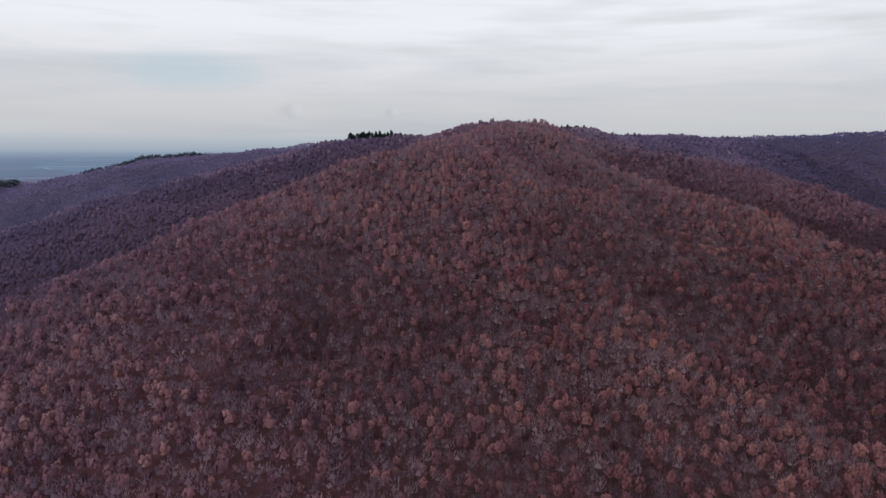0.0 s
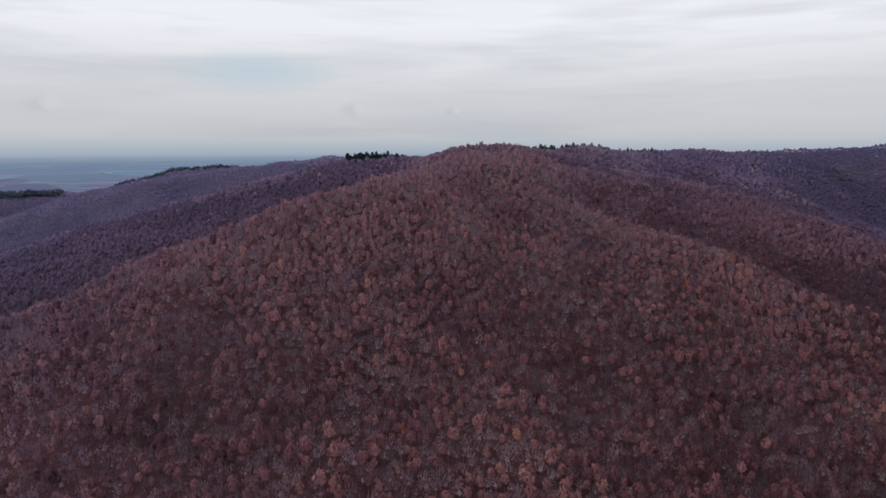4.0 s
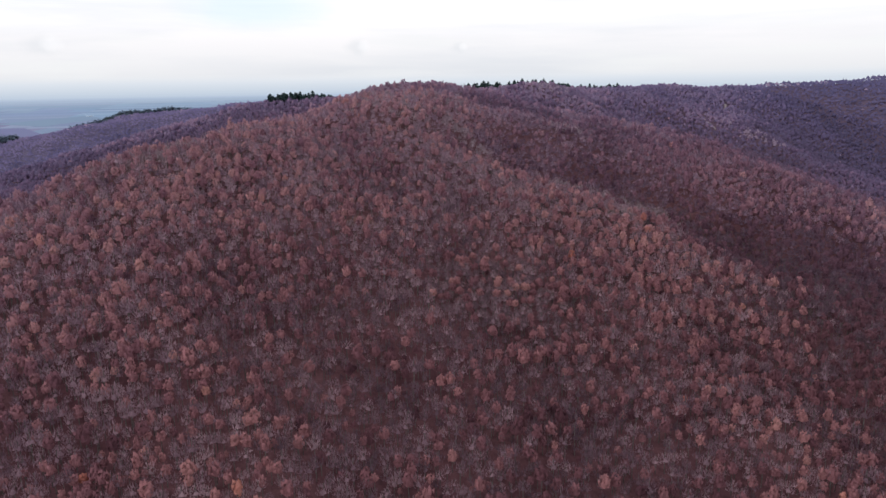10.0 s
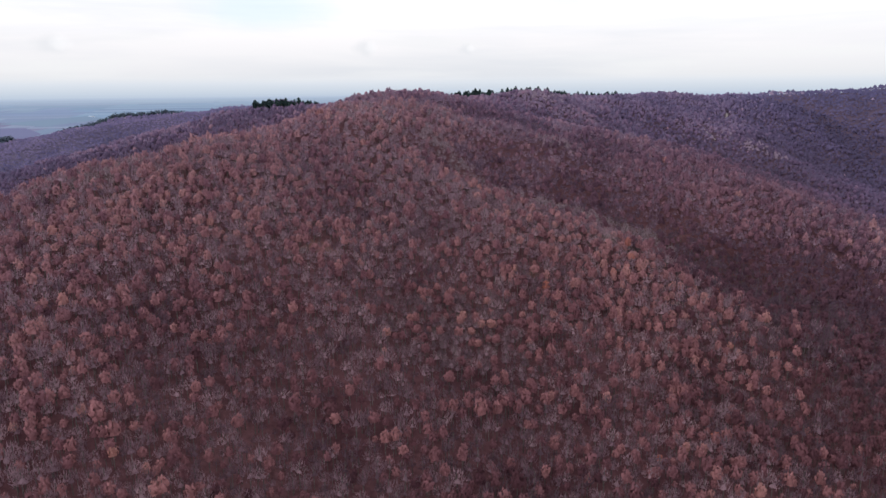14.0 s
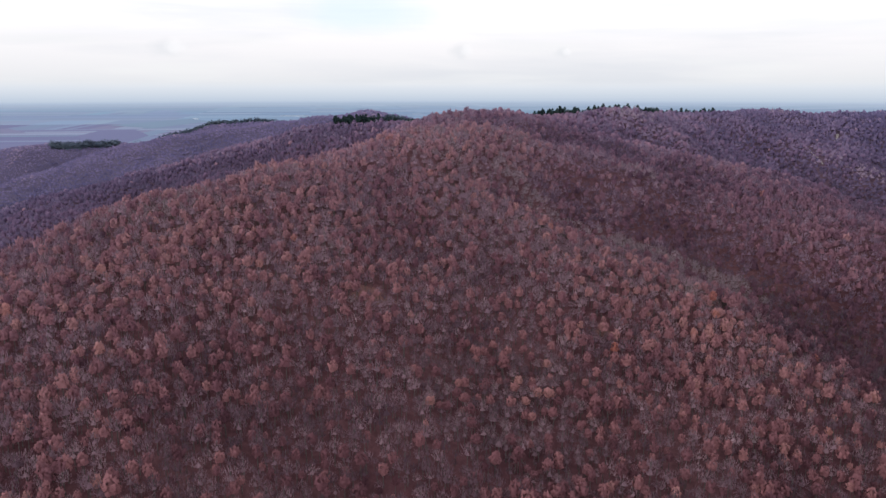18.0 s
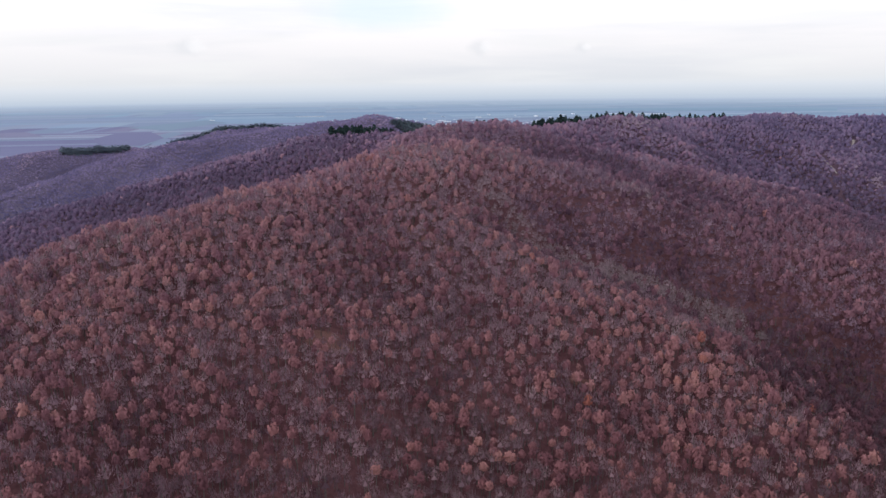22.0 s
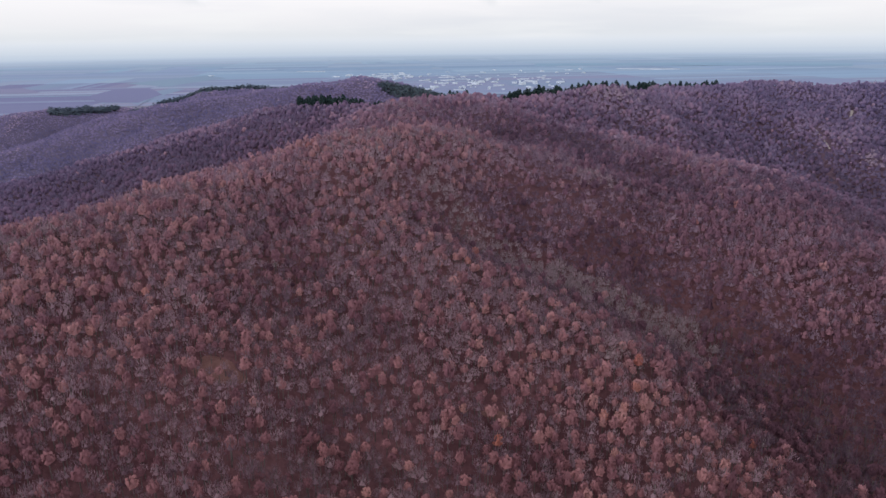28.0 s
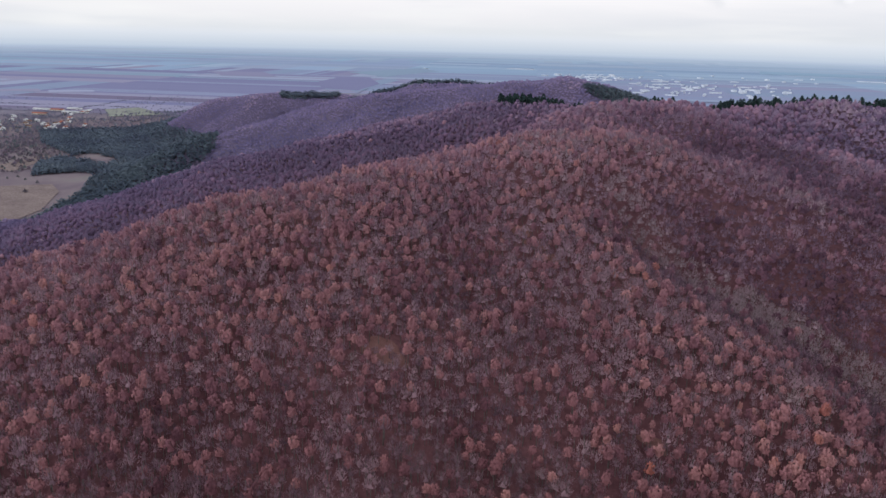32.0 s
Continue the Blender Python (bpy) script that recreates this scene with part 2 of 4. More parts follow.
EAST_FAR = [(394, 1209, 234.9), (435, 1093, 213.9), (455, 1002, 191.6), (480, 880, 150.1), (520, 760, 109.9)]
RIDGES = [(MAIN, 0.671, 76), (NEAR, 0.355, 43), (NEAR_WEST, 0.506, 49), (EAST, 0.580, 100), (WEST, 0.405, 52), (WEST_FRONT, 0.406, 49), (FAR_BACK, 0.457, 48), (FAR_FRONT, 0.499, 40), (OUTLIER, 0.605, 39), (EAST_FAR, 0.498, 42)]
GULLY, GULLY_WIDTH = [(140, 711, 1.3), (192, 668, 27.7), (195, 626, 21.3), (248, 597, 11.4), (320, 563, 13.8)], 37.7      # (x, y, depth) along the stream bed
VIEW = (262.0, 265.0, 300.0)         # the far plain is squeezed and raised to look right from here
NEAR_EDGE, FAR_EDGE, STRETCH = 2200.0, 4800.0, 3200.0


def true_dist(x, y):
    r = np.hypot(x - VIEW[0], y - VIEW[1])
    q = np.clip((r - NEAR_EDGE) / (FAR_EDGE - NEAR_EDGE), 0, 0.985)
    return np.where(r > NEAR_EDGE, NEAR_EDGE - STRETCH * np.log(1 - q), np.maximum(r, 1))


def plain_height(x, y):
    r, true = np.hypot(x - VIEW[0], y - VIEW[1]), true_dist(x, y)
    return np.where(r > NEAR_EDGE, VIEW[2] * (1 - np.minimum(r, FAR_EDGE) / true), 0.0)


def at_true(az, dist):
    """Plan place of what lies dist metres off, az degrees clockwise from +y, on the plain."""
    r = np.where(dist > NEAR_EDGE, NEAR_EDGE + (FAR_EDGE - NEAR_EDGE) * (1 - np.exp(-(dist - NEAR_EDGE) / STRETCH)), dist)
    a = np.radians(az)
    return VIEW[0] + r * np.sin(a), VIEW[1] + r * np.cos(a)


def wobble(x, y):
    """Small folds of the slopes."""
    return (2.6 * np.sin(x / 37 + 1.3 * np.sin(y / 61)) * np.sin(y / 43 + 0.7) + 1.3 * np.sin(x / 17 + y / 23) + 0.9 * np.sin(y / 13 - x / 29 + 1))


def height(x, y):
    x, y = np.asarray(x, float), np.asarray(y, float)
    base = plain_height(x, y)
    k = 9.0
    total = np.exp(np.clip((base - 120) / k, -40, 40))
    for line, slope, wide in RIDGES:
        best = np.full(x.shape, -1e9)
        for (ax, ay, az), (bx, by, bz) in zip(line, line[1:]):
            dx, dy = bx - ax, by - ay
            s = np.clip(((x - ax) * dx + (y - ay) * dy) / (dx * dx + dy * dy), 0, 1)
            d = np.hypot(x - ax - s * dx, y - ay - s * dy)
            best = np.maximum(best, az + (bz - az) * s - slope * (np.sqrt(d * d + wide * wide) - wide))
        total = total + np.exp(np.clip((best - 120) / k, -40, 40))
    h = 120 + k * np.log(total)
    fold = np.clip((h - base) / 40, 0, 1)
    cut = np.zeros(x.shape)
    for (ax, ay, az), (bx, by, bz) in zip(GULLY, GULLY[1:]):
        dx, dy = bx - ax, by - ay
        s = np.clip(((x - ax) * dx + (y - ay) * dy) / (dx * dx + dy * dy), 0, 1)
        d2 = (x - ax - s * dx) ** 2 + (y - ay - s * dy) ** 2
        cut = np.maximum(cut, (az + (bz - az) * s) * np.exp(-d2 / GULLY_WIDTH ** 2))
    return h + fold * wobble(x, y) - cut


def mesh_of(name, verts, faces, mat, tone=None):
    """One mesh from arrays; faces all have the same number of corners."""
    verts, faces = np.ascontiguousarray(verts, np.float32), np.ascontiguousarray(faces, np.int32)
    me = bpy.data.meshes.new(name)
    n, k = faces.shape
    me.vertices.add(len(verts))
    me.vertices.foreach_set("co", verts.ravel())
    me.loops.add(n * k)
    me.loops.foreach_set("vertex_index", faces.ravel())
    me.polygons.add(n)
    me.polygons.foreach_set("loop_start", np.arange(0, n * k, k, dtype=np.int32))
    if tone is not None:
        at = me.attributes.new("tone", "FLOAT", "POINT")
        at.data.foreach_set("value", np.ascontiguousarray(tone, np.float32))
    me.materials.append(mat)
    me.update(calc_edges=True)
    return me


def part(name, me, parent, label=""):
    ob = new(name, me)
    ob.parent = parent
    if label:
        ob["label"] = label
    return ob


def sheet(nx, ny, fx, fy):
    u, v = np.meshgrid(np.linspace(-1, 1, nx), np.linspace(-1, 1, ny))
    x, y = fx(u), fy(v)
    i = np.arange(nx * ny).reshape(ny, nx)
    faces = np.stack([i[:-1, :-1], i[:-1, 1:], i[1:, 1:], i[1:, :-1]], -1).reshape(-1, 4)
    return x.ravel(), y.ravel(), faces


def spread(u, mid, fine, reach):
    """Even steps near the middle, longer and longer ones outwards."""
    return mid + fine * u + (reach - fine) * u ** 5


gx, gy, gf = sheet(300, 300, lambda u: spread(u, -100, 1100, 5200), lambda v: spread(v, 800, 1150, 5200))
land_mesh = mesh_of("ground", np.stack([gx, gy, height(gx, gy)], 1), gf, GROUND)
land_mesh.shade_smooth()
for name, values in (("farm", np.clip((13 - (height(gx, gy) - plain_height(gx, gy))) / 8, 0, 1)), ("plain_haze", np.clip((true_dist(gx, gy) - 2600) / 2600, 0, 1)), ("far_wood", np.clip((true_dist(gx, gy) - 350) / 1000, 0, 1))):
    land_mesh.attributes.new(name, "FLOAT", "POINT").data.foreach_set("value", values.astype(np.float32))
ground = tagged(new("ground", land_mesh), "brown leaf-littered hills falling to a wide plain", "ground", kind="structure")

# haze as a glowing painted ring where the end of the plain meets the sky
def haze_ring():
    m = bpy.data.materials.new("distant_haze")
    m.use_nodes = True
    t = m.node_tree
    t.nodes.clear()
    co = t.nodes.new("ShaderNodeTexCoord")
    sep = t.nodes.new("ShaderNodeSeparateXYZ")
    t.links.new(co.outputs["Generated"], sep.inputs[0])
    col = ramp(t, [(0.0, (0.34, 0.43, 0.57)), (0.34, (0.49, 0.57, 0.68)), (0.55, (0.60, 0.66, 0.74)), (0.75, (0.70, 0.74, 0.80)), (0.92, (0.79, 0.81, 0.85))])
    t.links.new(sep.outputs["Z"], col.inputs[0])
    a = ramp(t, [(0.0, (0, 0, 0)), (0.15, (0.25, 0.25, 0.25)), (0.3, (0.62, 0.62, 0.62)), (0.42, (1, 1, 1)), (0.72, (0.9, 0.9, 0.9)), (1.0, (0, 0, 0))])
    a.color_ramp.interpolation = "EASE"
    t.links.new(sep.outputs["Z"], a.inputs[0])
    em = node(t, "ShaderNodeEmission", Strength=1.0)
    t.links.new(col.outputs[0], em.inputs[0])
    tr = t.nodes.new("ShaderNodeBsdfTransparent")
    mx = t.nodes.new("ShaderNodeMixShader")
    t.links.new(a.outputs[0], mx.inputs[0])
    t.links.new(tr.outputs[0], mx.inputs[1])
    t.links.new(em.outputs[0], mx.inputs[2])
    out = t.nodes.new("ShaderNodeOutputMaterial")
    t.links.new(mx.outputs[0], out.inputs[0])
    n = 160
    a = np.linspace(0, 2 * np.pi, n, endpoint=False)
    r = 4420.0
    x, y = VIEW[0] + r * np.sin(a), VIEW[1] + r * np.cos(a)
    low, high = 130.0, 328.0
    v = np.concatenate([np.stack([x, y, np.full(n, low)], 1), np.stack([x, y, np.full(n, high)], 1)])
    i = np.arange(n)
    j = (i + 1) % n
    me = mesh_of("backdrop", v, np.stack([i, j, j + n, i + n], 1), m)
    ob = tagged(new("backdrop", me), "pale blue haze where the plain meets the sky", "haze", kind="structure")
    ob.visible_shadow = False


haze_ring()

# ---------------------------------------------------------------- trees
rng = np.random.default_rng(7)


def joined(pieces):
    """Several (corners, triangles) as one."""
    vs, fs, n = [], [], 0
    for v, f in pieces:
        vs.append(v)
        fs.append(f + n)
        n += len(v)
    return np.concatenate(vs), np.concatenate(fs)


def loose(tris):
    tris = np.asarray(tris, float)
    return tris.reshape(-1, 3), np.arange(len(tris) * 3).reshape(-1, 3)


OCTA = (np.array([(1, 0, 0), (-1, 0, 0), (0, 1, 0), (0, -1, 0), (0, 0, 1), (0, 0, -1)], float), np.array([(0, 2, 4), (2, 1, 4), (1, 3, 4), (3, 0, 4), (2, 0, 5), (1, 2, 5), (3, 1, 5), (0, 3, 5)]))
P = (1 + 5 ** 0.5) / 2
ICOSA = (np.array([(-1, P, 0), (1, P, 0), (-1, -P, 0), (1, -P, 0), (0, -1, P), (0, 1, P), (0, -1, -P), (0, 1, -P), (P, 0, -1), (P, 0, 1), (-P, 0, -1), (-P, 0, 1)]) / math.hypot(1, P),
         np.array([(0, 11, 5), (0, 5, 1), (0, 1, 7), (0, 7, 10), (0, 10, 11), (1, 5, 9), (5, 11, 4), (11, 10, 2), (10, 7, 6), (7, 1, 8), (3, 9, 4), (3, 4, 2), (3, 2, 6), (3, 6, 8), (3, 8, 9), (4, 9, 5), (2, 4, 11), (6, 2, 10), (8, 6, 7), (9, 8, 1)]))


def spray_tris(c, out, size, g):
    """One small leaf spray at each place c, facing roughly outwards."""
    n = len(c)
    nrm = out + g.normal(size=(n, 3)) * 0.5 + np.array([0, 0, 0.5])
    nrm /= np.linalg.norm(nrm, axis=1)[:, None]
    a = np.cross(nrm, g.normal(size=(n, 3)))
    a /= np.linalg.norm(a, axis=1)[:, None]
    b = np.cross(nrm, a)
    s = size * g.uniform(0.6, 1.4, (n, 1))
    p = g.uniform(0.75, 1.25, (n, 3, 1))
    return np.stack([c + a * s * p[:, 0], c - 0.5 * a * s * p[:, 1] + 0.87 * b * s, c - 0.5 * a * s * p[:, 2] - 0.87 * b * s], 1)


def on_dome(n, g, low=-0.25):
    """Evenly spread directions over the upper part of a ball."""
    k = np.arange(n) + 0.5
    z = 1 - (1 - low) * k / n
    a = k * 2.39996 + g.uniform(0, 6.28)
    r = np.sqrt(1 - z * z)
    d = np.stack([np.cos(a) * r, np.sin(a) * r, z], 1) + g.normal(size=(n, 3)) * 0.13
    return d / np.linalg.norm(d, axis=1)[:, None]


def tufts(d, size, sides, g, near=0.62, far=0.86):
    """Rounded tufts of withered leaves that bulge out of the crown along the directions d."""
    n = len(d)
    s = size * g.uniform(0.7, 1.3, (n, 1))
    c = d * g.uniform(near, far, (n, 1))
    u = np.cross(d, g.normal(size=(n, 3)))
    u /= np.linalg.norm(u, axis=1)[:, None]
    w = np.cross(d, u)
    tip = c + (d * 0.8 + np.array([0, 0, 0.2])) * s + g.normal(size=(n, 3)) * 0.03
    rows = [tip]
    for i in range(sides):
        a = 2 * math.pi * i / sides
        k = s * g.uniform(0.75, 1.3, (n, 1))
        rows.append(c + (u * math.cos(a) + w * math.sin(a)) * k - d * s * g.uniform(0.1, 0.5, (n, 1)))
    v = np.stack(rows, 1).reshape(-1, 3)
    f = np.array([(0, 1 + i, 1 + (i + 1) % sides) for i in range(sides)])
    return v, (f[None] + (np.arange(n) * (sides + 1))[:, None, None]).reshape(-1, 3)


def heart_of(seed, size=0.72):
    """The dense branchwork inside a crown, as one knobbly lump."""
    g = np.random.default_rng(seed)
    v = OCTA[0][:5] * g.uniform(0.85, 1.15, (5, 1)) * size + g.normal(size=(5, 3)) * 0.05
    v[:4, 2] -= 0.4 * size
    return v, OCTA[1][:4]


def leafy_crown(lobes, sides, sprays, seed, size=0.3):
    """A crown of withered leaves: tufts over the dome, loose sprays round them, branchwork inside."""
    g = np.random.default_rng(seed)
    pieces = [tufts(on_dome(lobes, g), size, sides, g), heart_of(seed + 1)]
    if sprays:
        d = on_dome(sprays, g, -0.4)
        pieces.append(loose(spray_tris(d * g.uniform(0.7, 1.12, (sprays, 1)), d, 0.10, g)))
    return joined(pieces)


def lumpy_crown(seed, rough=0.16):
    """A crown seen from far off: a knobbly dome, open below."""
    g = np.random.default_rng(seed)
    v, f = ICOSA
    v = v * g.uniform(1 - rough, 1 + rough, (12, 1)) * 0.95
    return v, f[v[f].mean(1)[:, 2] > -0.45]


def twig_crown(n, size, seed, thick=0.2, core=0.6):
    """Bare twigs: fine upright slivers all over a loose crown, branches inside."""
    g = np.random.default_rng(seed)
    d = on_dome(n, g, -0.3)
    c = d * g.uniform(0.45, 0.95, (n, 1))
    up = d * 0.4 + np.array([0, 0, 0.8]) + g.normal(size=(n, 3)) * 0.25
    up /= np.linalg.norm(up, axis=1)[:, None]
    side = np.cross(up, g.normal(size=(n, 3)))
    side /= np.linalg.norm(side, axis=1)[:, None]
    s = size * g.uniform(0.5, 1.3, (n, 1))
    pieces = [loose(np.stack([c - side * s * thick, c + side * s * thick, c + up * s], 1))]
    if core:
        pieces.append(heart_of(seed + 1, core))
    return joined(pieces)


def stems(seed, sides=3, limbs=3, top_piece=True):
    """Trunk and limbs of a tree one unit high."""
    g = np.random.default_rng(seed)
    tris = []

    def tube(p, q, r0, r1):
        p, q = np.array(p, float), np.array(q, float)
        d = (q - p) / np.linalg.norm(q - p)
        u = np.cross(d, (0.3, 0.9, 0.1))
        u /= np.linalg.norm(u)
        v = np.cross(d, u)
        k = np.arange(sides) * 2 * np.pi / sides
        ring = np.cos(k)[:, None] * u + np.sin(k)[:, None] * v
        a, b = p + ring * r0, q + ring * r1
        for i in range(sides):
            j = (i + 1) % sides
            tris.append((a[i], a[j], b[j]))
            tris.append((a[i], b[j], b[i]))
    lean = g.normal(size=2) * 0.03
    top = (lean[0], lean[1], 0.6 if top_piece else 0.85)
    tube((0, 0, -0.08), top, 0.020, 0.011)
    if top_piece:
        tube(top, (lean[0] * 2, lean[1] * 2, 0.95), 0.011, 0.003)
    for i in range(limbs):
        a = g.uniform(0, 6.28)
        z = g.uniform(0.38, 0.62)
        tube((lean[0] * z / 0.6, lean[1] * z / 0.6, z), (math.cos(a) * 0.2, math.sin(a) * 0.2, z + g.uniform(0.18, 0.3)), 0.008, 0.002)
    return loose(tris)


def stand(x, y, z, turn, wide, tall, shapes, pick):
    """Many trees as one: each takes one of the shapes (corners, triangles), turned, scaled and set at x, y, z."""
    vs, fs, who, n = [], [], [], 0
    for k, (sv, sf) in enumerate(shapes):
        i = np.nonzero(pick == k)[0]
        if not len(i):
            continue
        c, sn = np.cos(turn[i])[:, None], np.sin(turn[i])[:, None]
        w, h = wide[i][:, None], tall[i][:, None]
        q = np.stack([(sv[:, 0] * c - sv[:, 1] * sn) * w + x[i][:, None], (sv[:, 0] * sn + sv[:, 1] * c) * w + y[i][:, None], sv[:, 2] * h + z[i][:, None]], -1)
        vs.append(q.reshape(-1, 3))
        fs.append((sf[None] + (n + np.arange(len(i)) * len(sv))[:, None, None]).reshape(-1, 3))
        who.append(np.repeat(i, len(sv)))
        n += len(i) * len(sv)
    return np.concatenate(vs), np.concatenate(fs), np.concatenate(who)


def tri_mesh(name, v, f, mat, tone=None):
    me = mesh_of(name, v, f, mat, tone)
    me.shade_smooth()
    return me


def patchy(x, y):
    """Where the oaks still hold rusty leaves, in loose drifts."""
    return (np.sin(x / 41 + 1.7 * np.sin(y / 57)) + np.sin(y / 33 + 1.3 * np.sin(x / 71 + 2)) + 0.7 * np.sin((x + y) / 19)) / 2.7


CLEARINGS = [(124, 576, 6, 5), (135, 569, 7, 3.4), (148, 563, 6, 3), (121, 466, 9, 6), (218, 487, 5, 3)]
FOREST_TRACK = [(482, 1130), (475, 1106), (452, 1074), (432, 1053), (434, 1030), (436, 1006), (426, 988), (425, 958), (427, 925)]


def near_line(x, y, line, gap):
    hit = np.zeros(x.shape, bool)
    for (ax, ay), (bx, by) in zip(line, line[1:]):
        dx, dy = bx - ax, by - ay
        s = np.clip(((x - ax) * dx + (y - ay) * dy) / (dx * dx + dy * dy), 0, 1)
        hit |= np.hypot(x - ax - s * dx, y - ay - s * dy) < gap
    return hit


def far_from_track(x, y, gap):
    ok = ~near_line(x, y, FOREST_TRACK, gap) & ~near_line(x, y, FOREST_TRACK[:2], gap + 1)
    for cx, cy, rx, ry in CLEARINGS:
        ok &= ((x - cx) / rx) ** 2 + ((y - cy) / ry) ** 2 > 0.55 + 0.5 * np.sin(x * 1.7) * np.sin(y * 2.1)
    return ok


def scatter(x0, x1, y0, y1, step):
    nx, ny = int((x1 - x0) / step), int((y1 - y0) / step)
    x, y = np.meshgrid(x0 + (np.arange(nx) + 0.5) * step, y0 + (np.arange(ny) + 0.5) * step)
    x = x.ravel() + rng.uniform(-0.46, 0.46, nx * ny) * step
    y = y.ravel() + rng.uniform(-0.46, 0.46, nx * ny) * step
    return x, y


PINE_BELTS = [((-76, 956), (-12, 942), 8), ((-12, 942), (52, 944), 8), ((52, 944), (95, 950), 7), ((84, 862), (112, 880), 3), ((112, 880), (138, 900), 4), ((138, 900), (142, 948), 5), ((140, 948), (175, 985), 6), ((175, 988), (210, 1022), 5), ((210, 1022), (252, 1048), 5), ((252, 1048), (270, 1134), 4), ((270, 1134), (345, 1172), 5), ((-150, 1500), (40, 1446), 42), ((40, 1446), (130, 1420), 40), ((-420, 1568), (-560, 1590), 12), ((-560, 1590), (-830, 1668), 22), ((-1040, 1830), (-1135, 1742), 17)]


def in_belts(x, y, more=0.0):
    return np.any([near_line(x, y, (a, b), wide + more) for a, b, wide in PINE_BELTS], axis=0)


def inside(px, py, ring):
    hit = np.zeros(px.shape, bool)
    for (ax, ay), (bx, by) in zip(ring, ring[1:] + ring[:1]):
        cross = ((ay > py) != (by > py)) & (px < (bx - ax) * (py - ay) / (by - ay + 1e-9) + ax)
        hit ^= cross
    return hit


# outlines on the plain, as bearing and distance from the end of the flight
PINE_PLANTING = [(-60.5, 2420), (-55, 2400), (-50.8, 2600), (-46.5, 2440), (-47, 1900), (-48.8, 1450), (-52, 1330), (-56, 1240), (-60.5, 1200), (-66, 980), (-68, 1060), (-63.9, 1180), (-61.4, 1290), (-58.5, 1450), (-56.6, 1630), (-58.5, 1700), (-61.4, 1690), (-60.8, 1850), (-58.6, 1930), (-60.5, 2150)]
PINE_GLADE = [(-59.5, 1900), (-56.5, 1760), (-55.4, 1820), (-57.5, 1960)]


def in_pine_valley(x, y):
    """The planted pines under the western spurs, placed to fit the view; some stand up the slope."""
    a, d = np.degrees(np.arctan2(x - VIEW[0], y - VIEW[1])), true_dist(x, y)
    return inside(a, d, PINE_PLANTING) & ~inside(a, d, PINE_GLADE) & (height(x, y) - plain_height(x, y) < np.where(y < 1330, 110, 36))


# the hillsides that the flight looks over; the woods outside it are seen from above only
LOOKED_OVER = [(-125, 195), (160, 195), (225, 275), (335, 310), (395, 430), (430, 560), (480, 690), (570, 830), (690, 950), (910, 1090), (1320, 1400), (1320, 2320), (-1720, 2320), (-1720, 880), (-660, 660), (-410, 550), (-250, 420), (-170, 280)]
# crowns at grades of detail, the nearest the finest: nearest and farthest reach from the near slope, spacing, shapes
GRADES = [
    (0, 240, 3.1, [leafy_crown(18, 4, 20, 100 + i, 0.25) for i in range(12)], [twig_crown(70, 0.42, 200 + i, 0.14, 0.4) for i in range(9)]),
    (240, 450, 3.3, [leafy_crown(9, 4, 6, 110 + i, 0.36) for i in range(9)], [twig_crown(28, 0.52, 210 + i, 0.19, 0.42) for i in range(8)]),
    (450, 900, 3.5, [lumpy_crown(120 + i) for i in range(10)], [twig_crown(6, 0.6, 220 + i, 0.28, 0.9) for i in range(8)]),
    (900, 2600, 5.0, [heart_of(130 + i, 1.0) for i in range(8)], [heart_of(230 + i, 1.0) for i in range(8)]),
    (-1, 520, 5.4, [heart_of(140 + i, 1.0) for i in range(8)], [heart_of(240 + i, 0.95) for i in range(8)])]     # behind and beside the flight
NEAR_STAND = (188.0, 428.0, 34.0)    # the stretch of wood below the flight's end, tree by tree
GREY_STRIPS = [((150, 640), (195, 622), 12), ((195, 622), (240, 604), 17), ((240, 604), (290, 585), 13)]


def in_grey(x, y):
    """The gully head, where only bare trees stand."""
    return np.any([near_line(x, y, (a, b), wide) for a, b, wide in GREY_STRIPS], axis=0)


DARK_BED = [(226, 742), (240, 682), (249, 637), (272, 596)]      # eastern bank of the stream, its shade painted into the tones
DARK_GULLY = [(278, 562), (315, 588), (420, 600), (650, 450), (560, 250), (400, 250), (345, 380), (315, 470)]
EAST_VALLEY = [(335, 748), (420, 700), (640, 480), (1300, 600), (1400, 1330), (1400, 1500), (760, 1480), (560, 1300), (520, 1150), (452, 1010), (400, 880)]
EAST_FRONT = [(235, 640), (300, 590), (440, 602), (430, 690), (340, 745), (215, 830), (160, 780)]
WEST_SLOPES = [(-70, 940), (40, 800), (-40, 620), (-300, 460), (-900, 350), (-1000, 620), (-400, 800)]


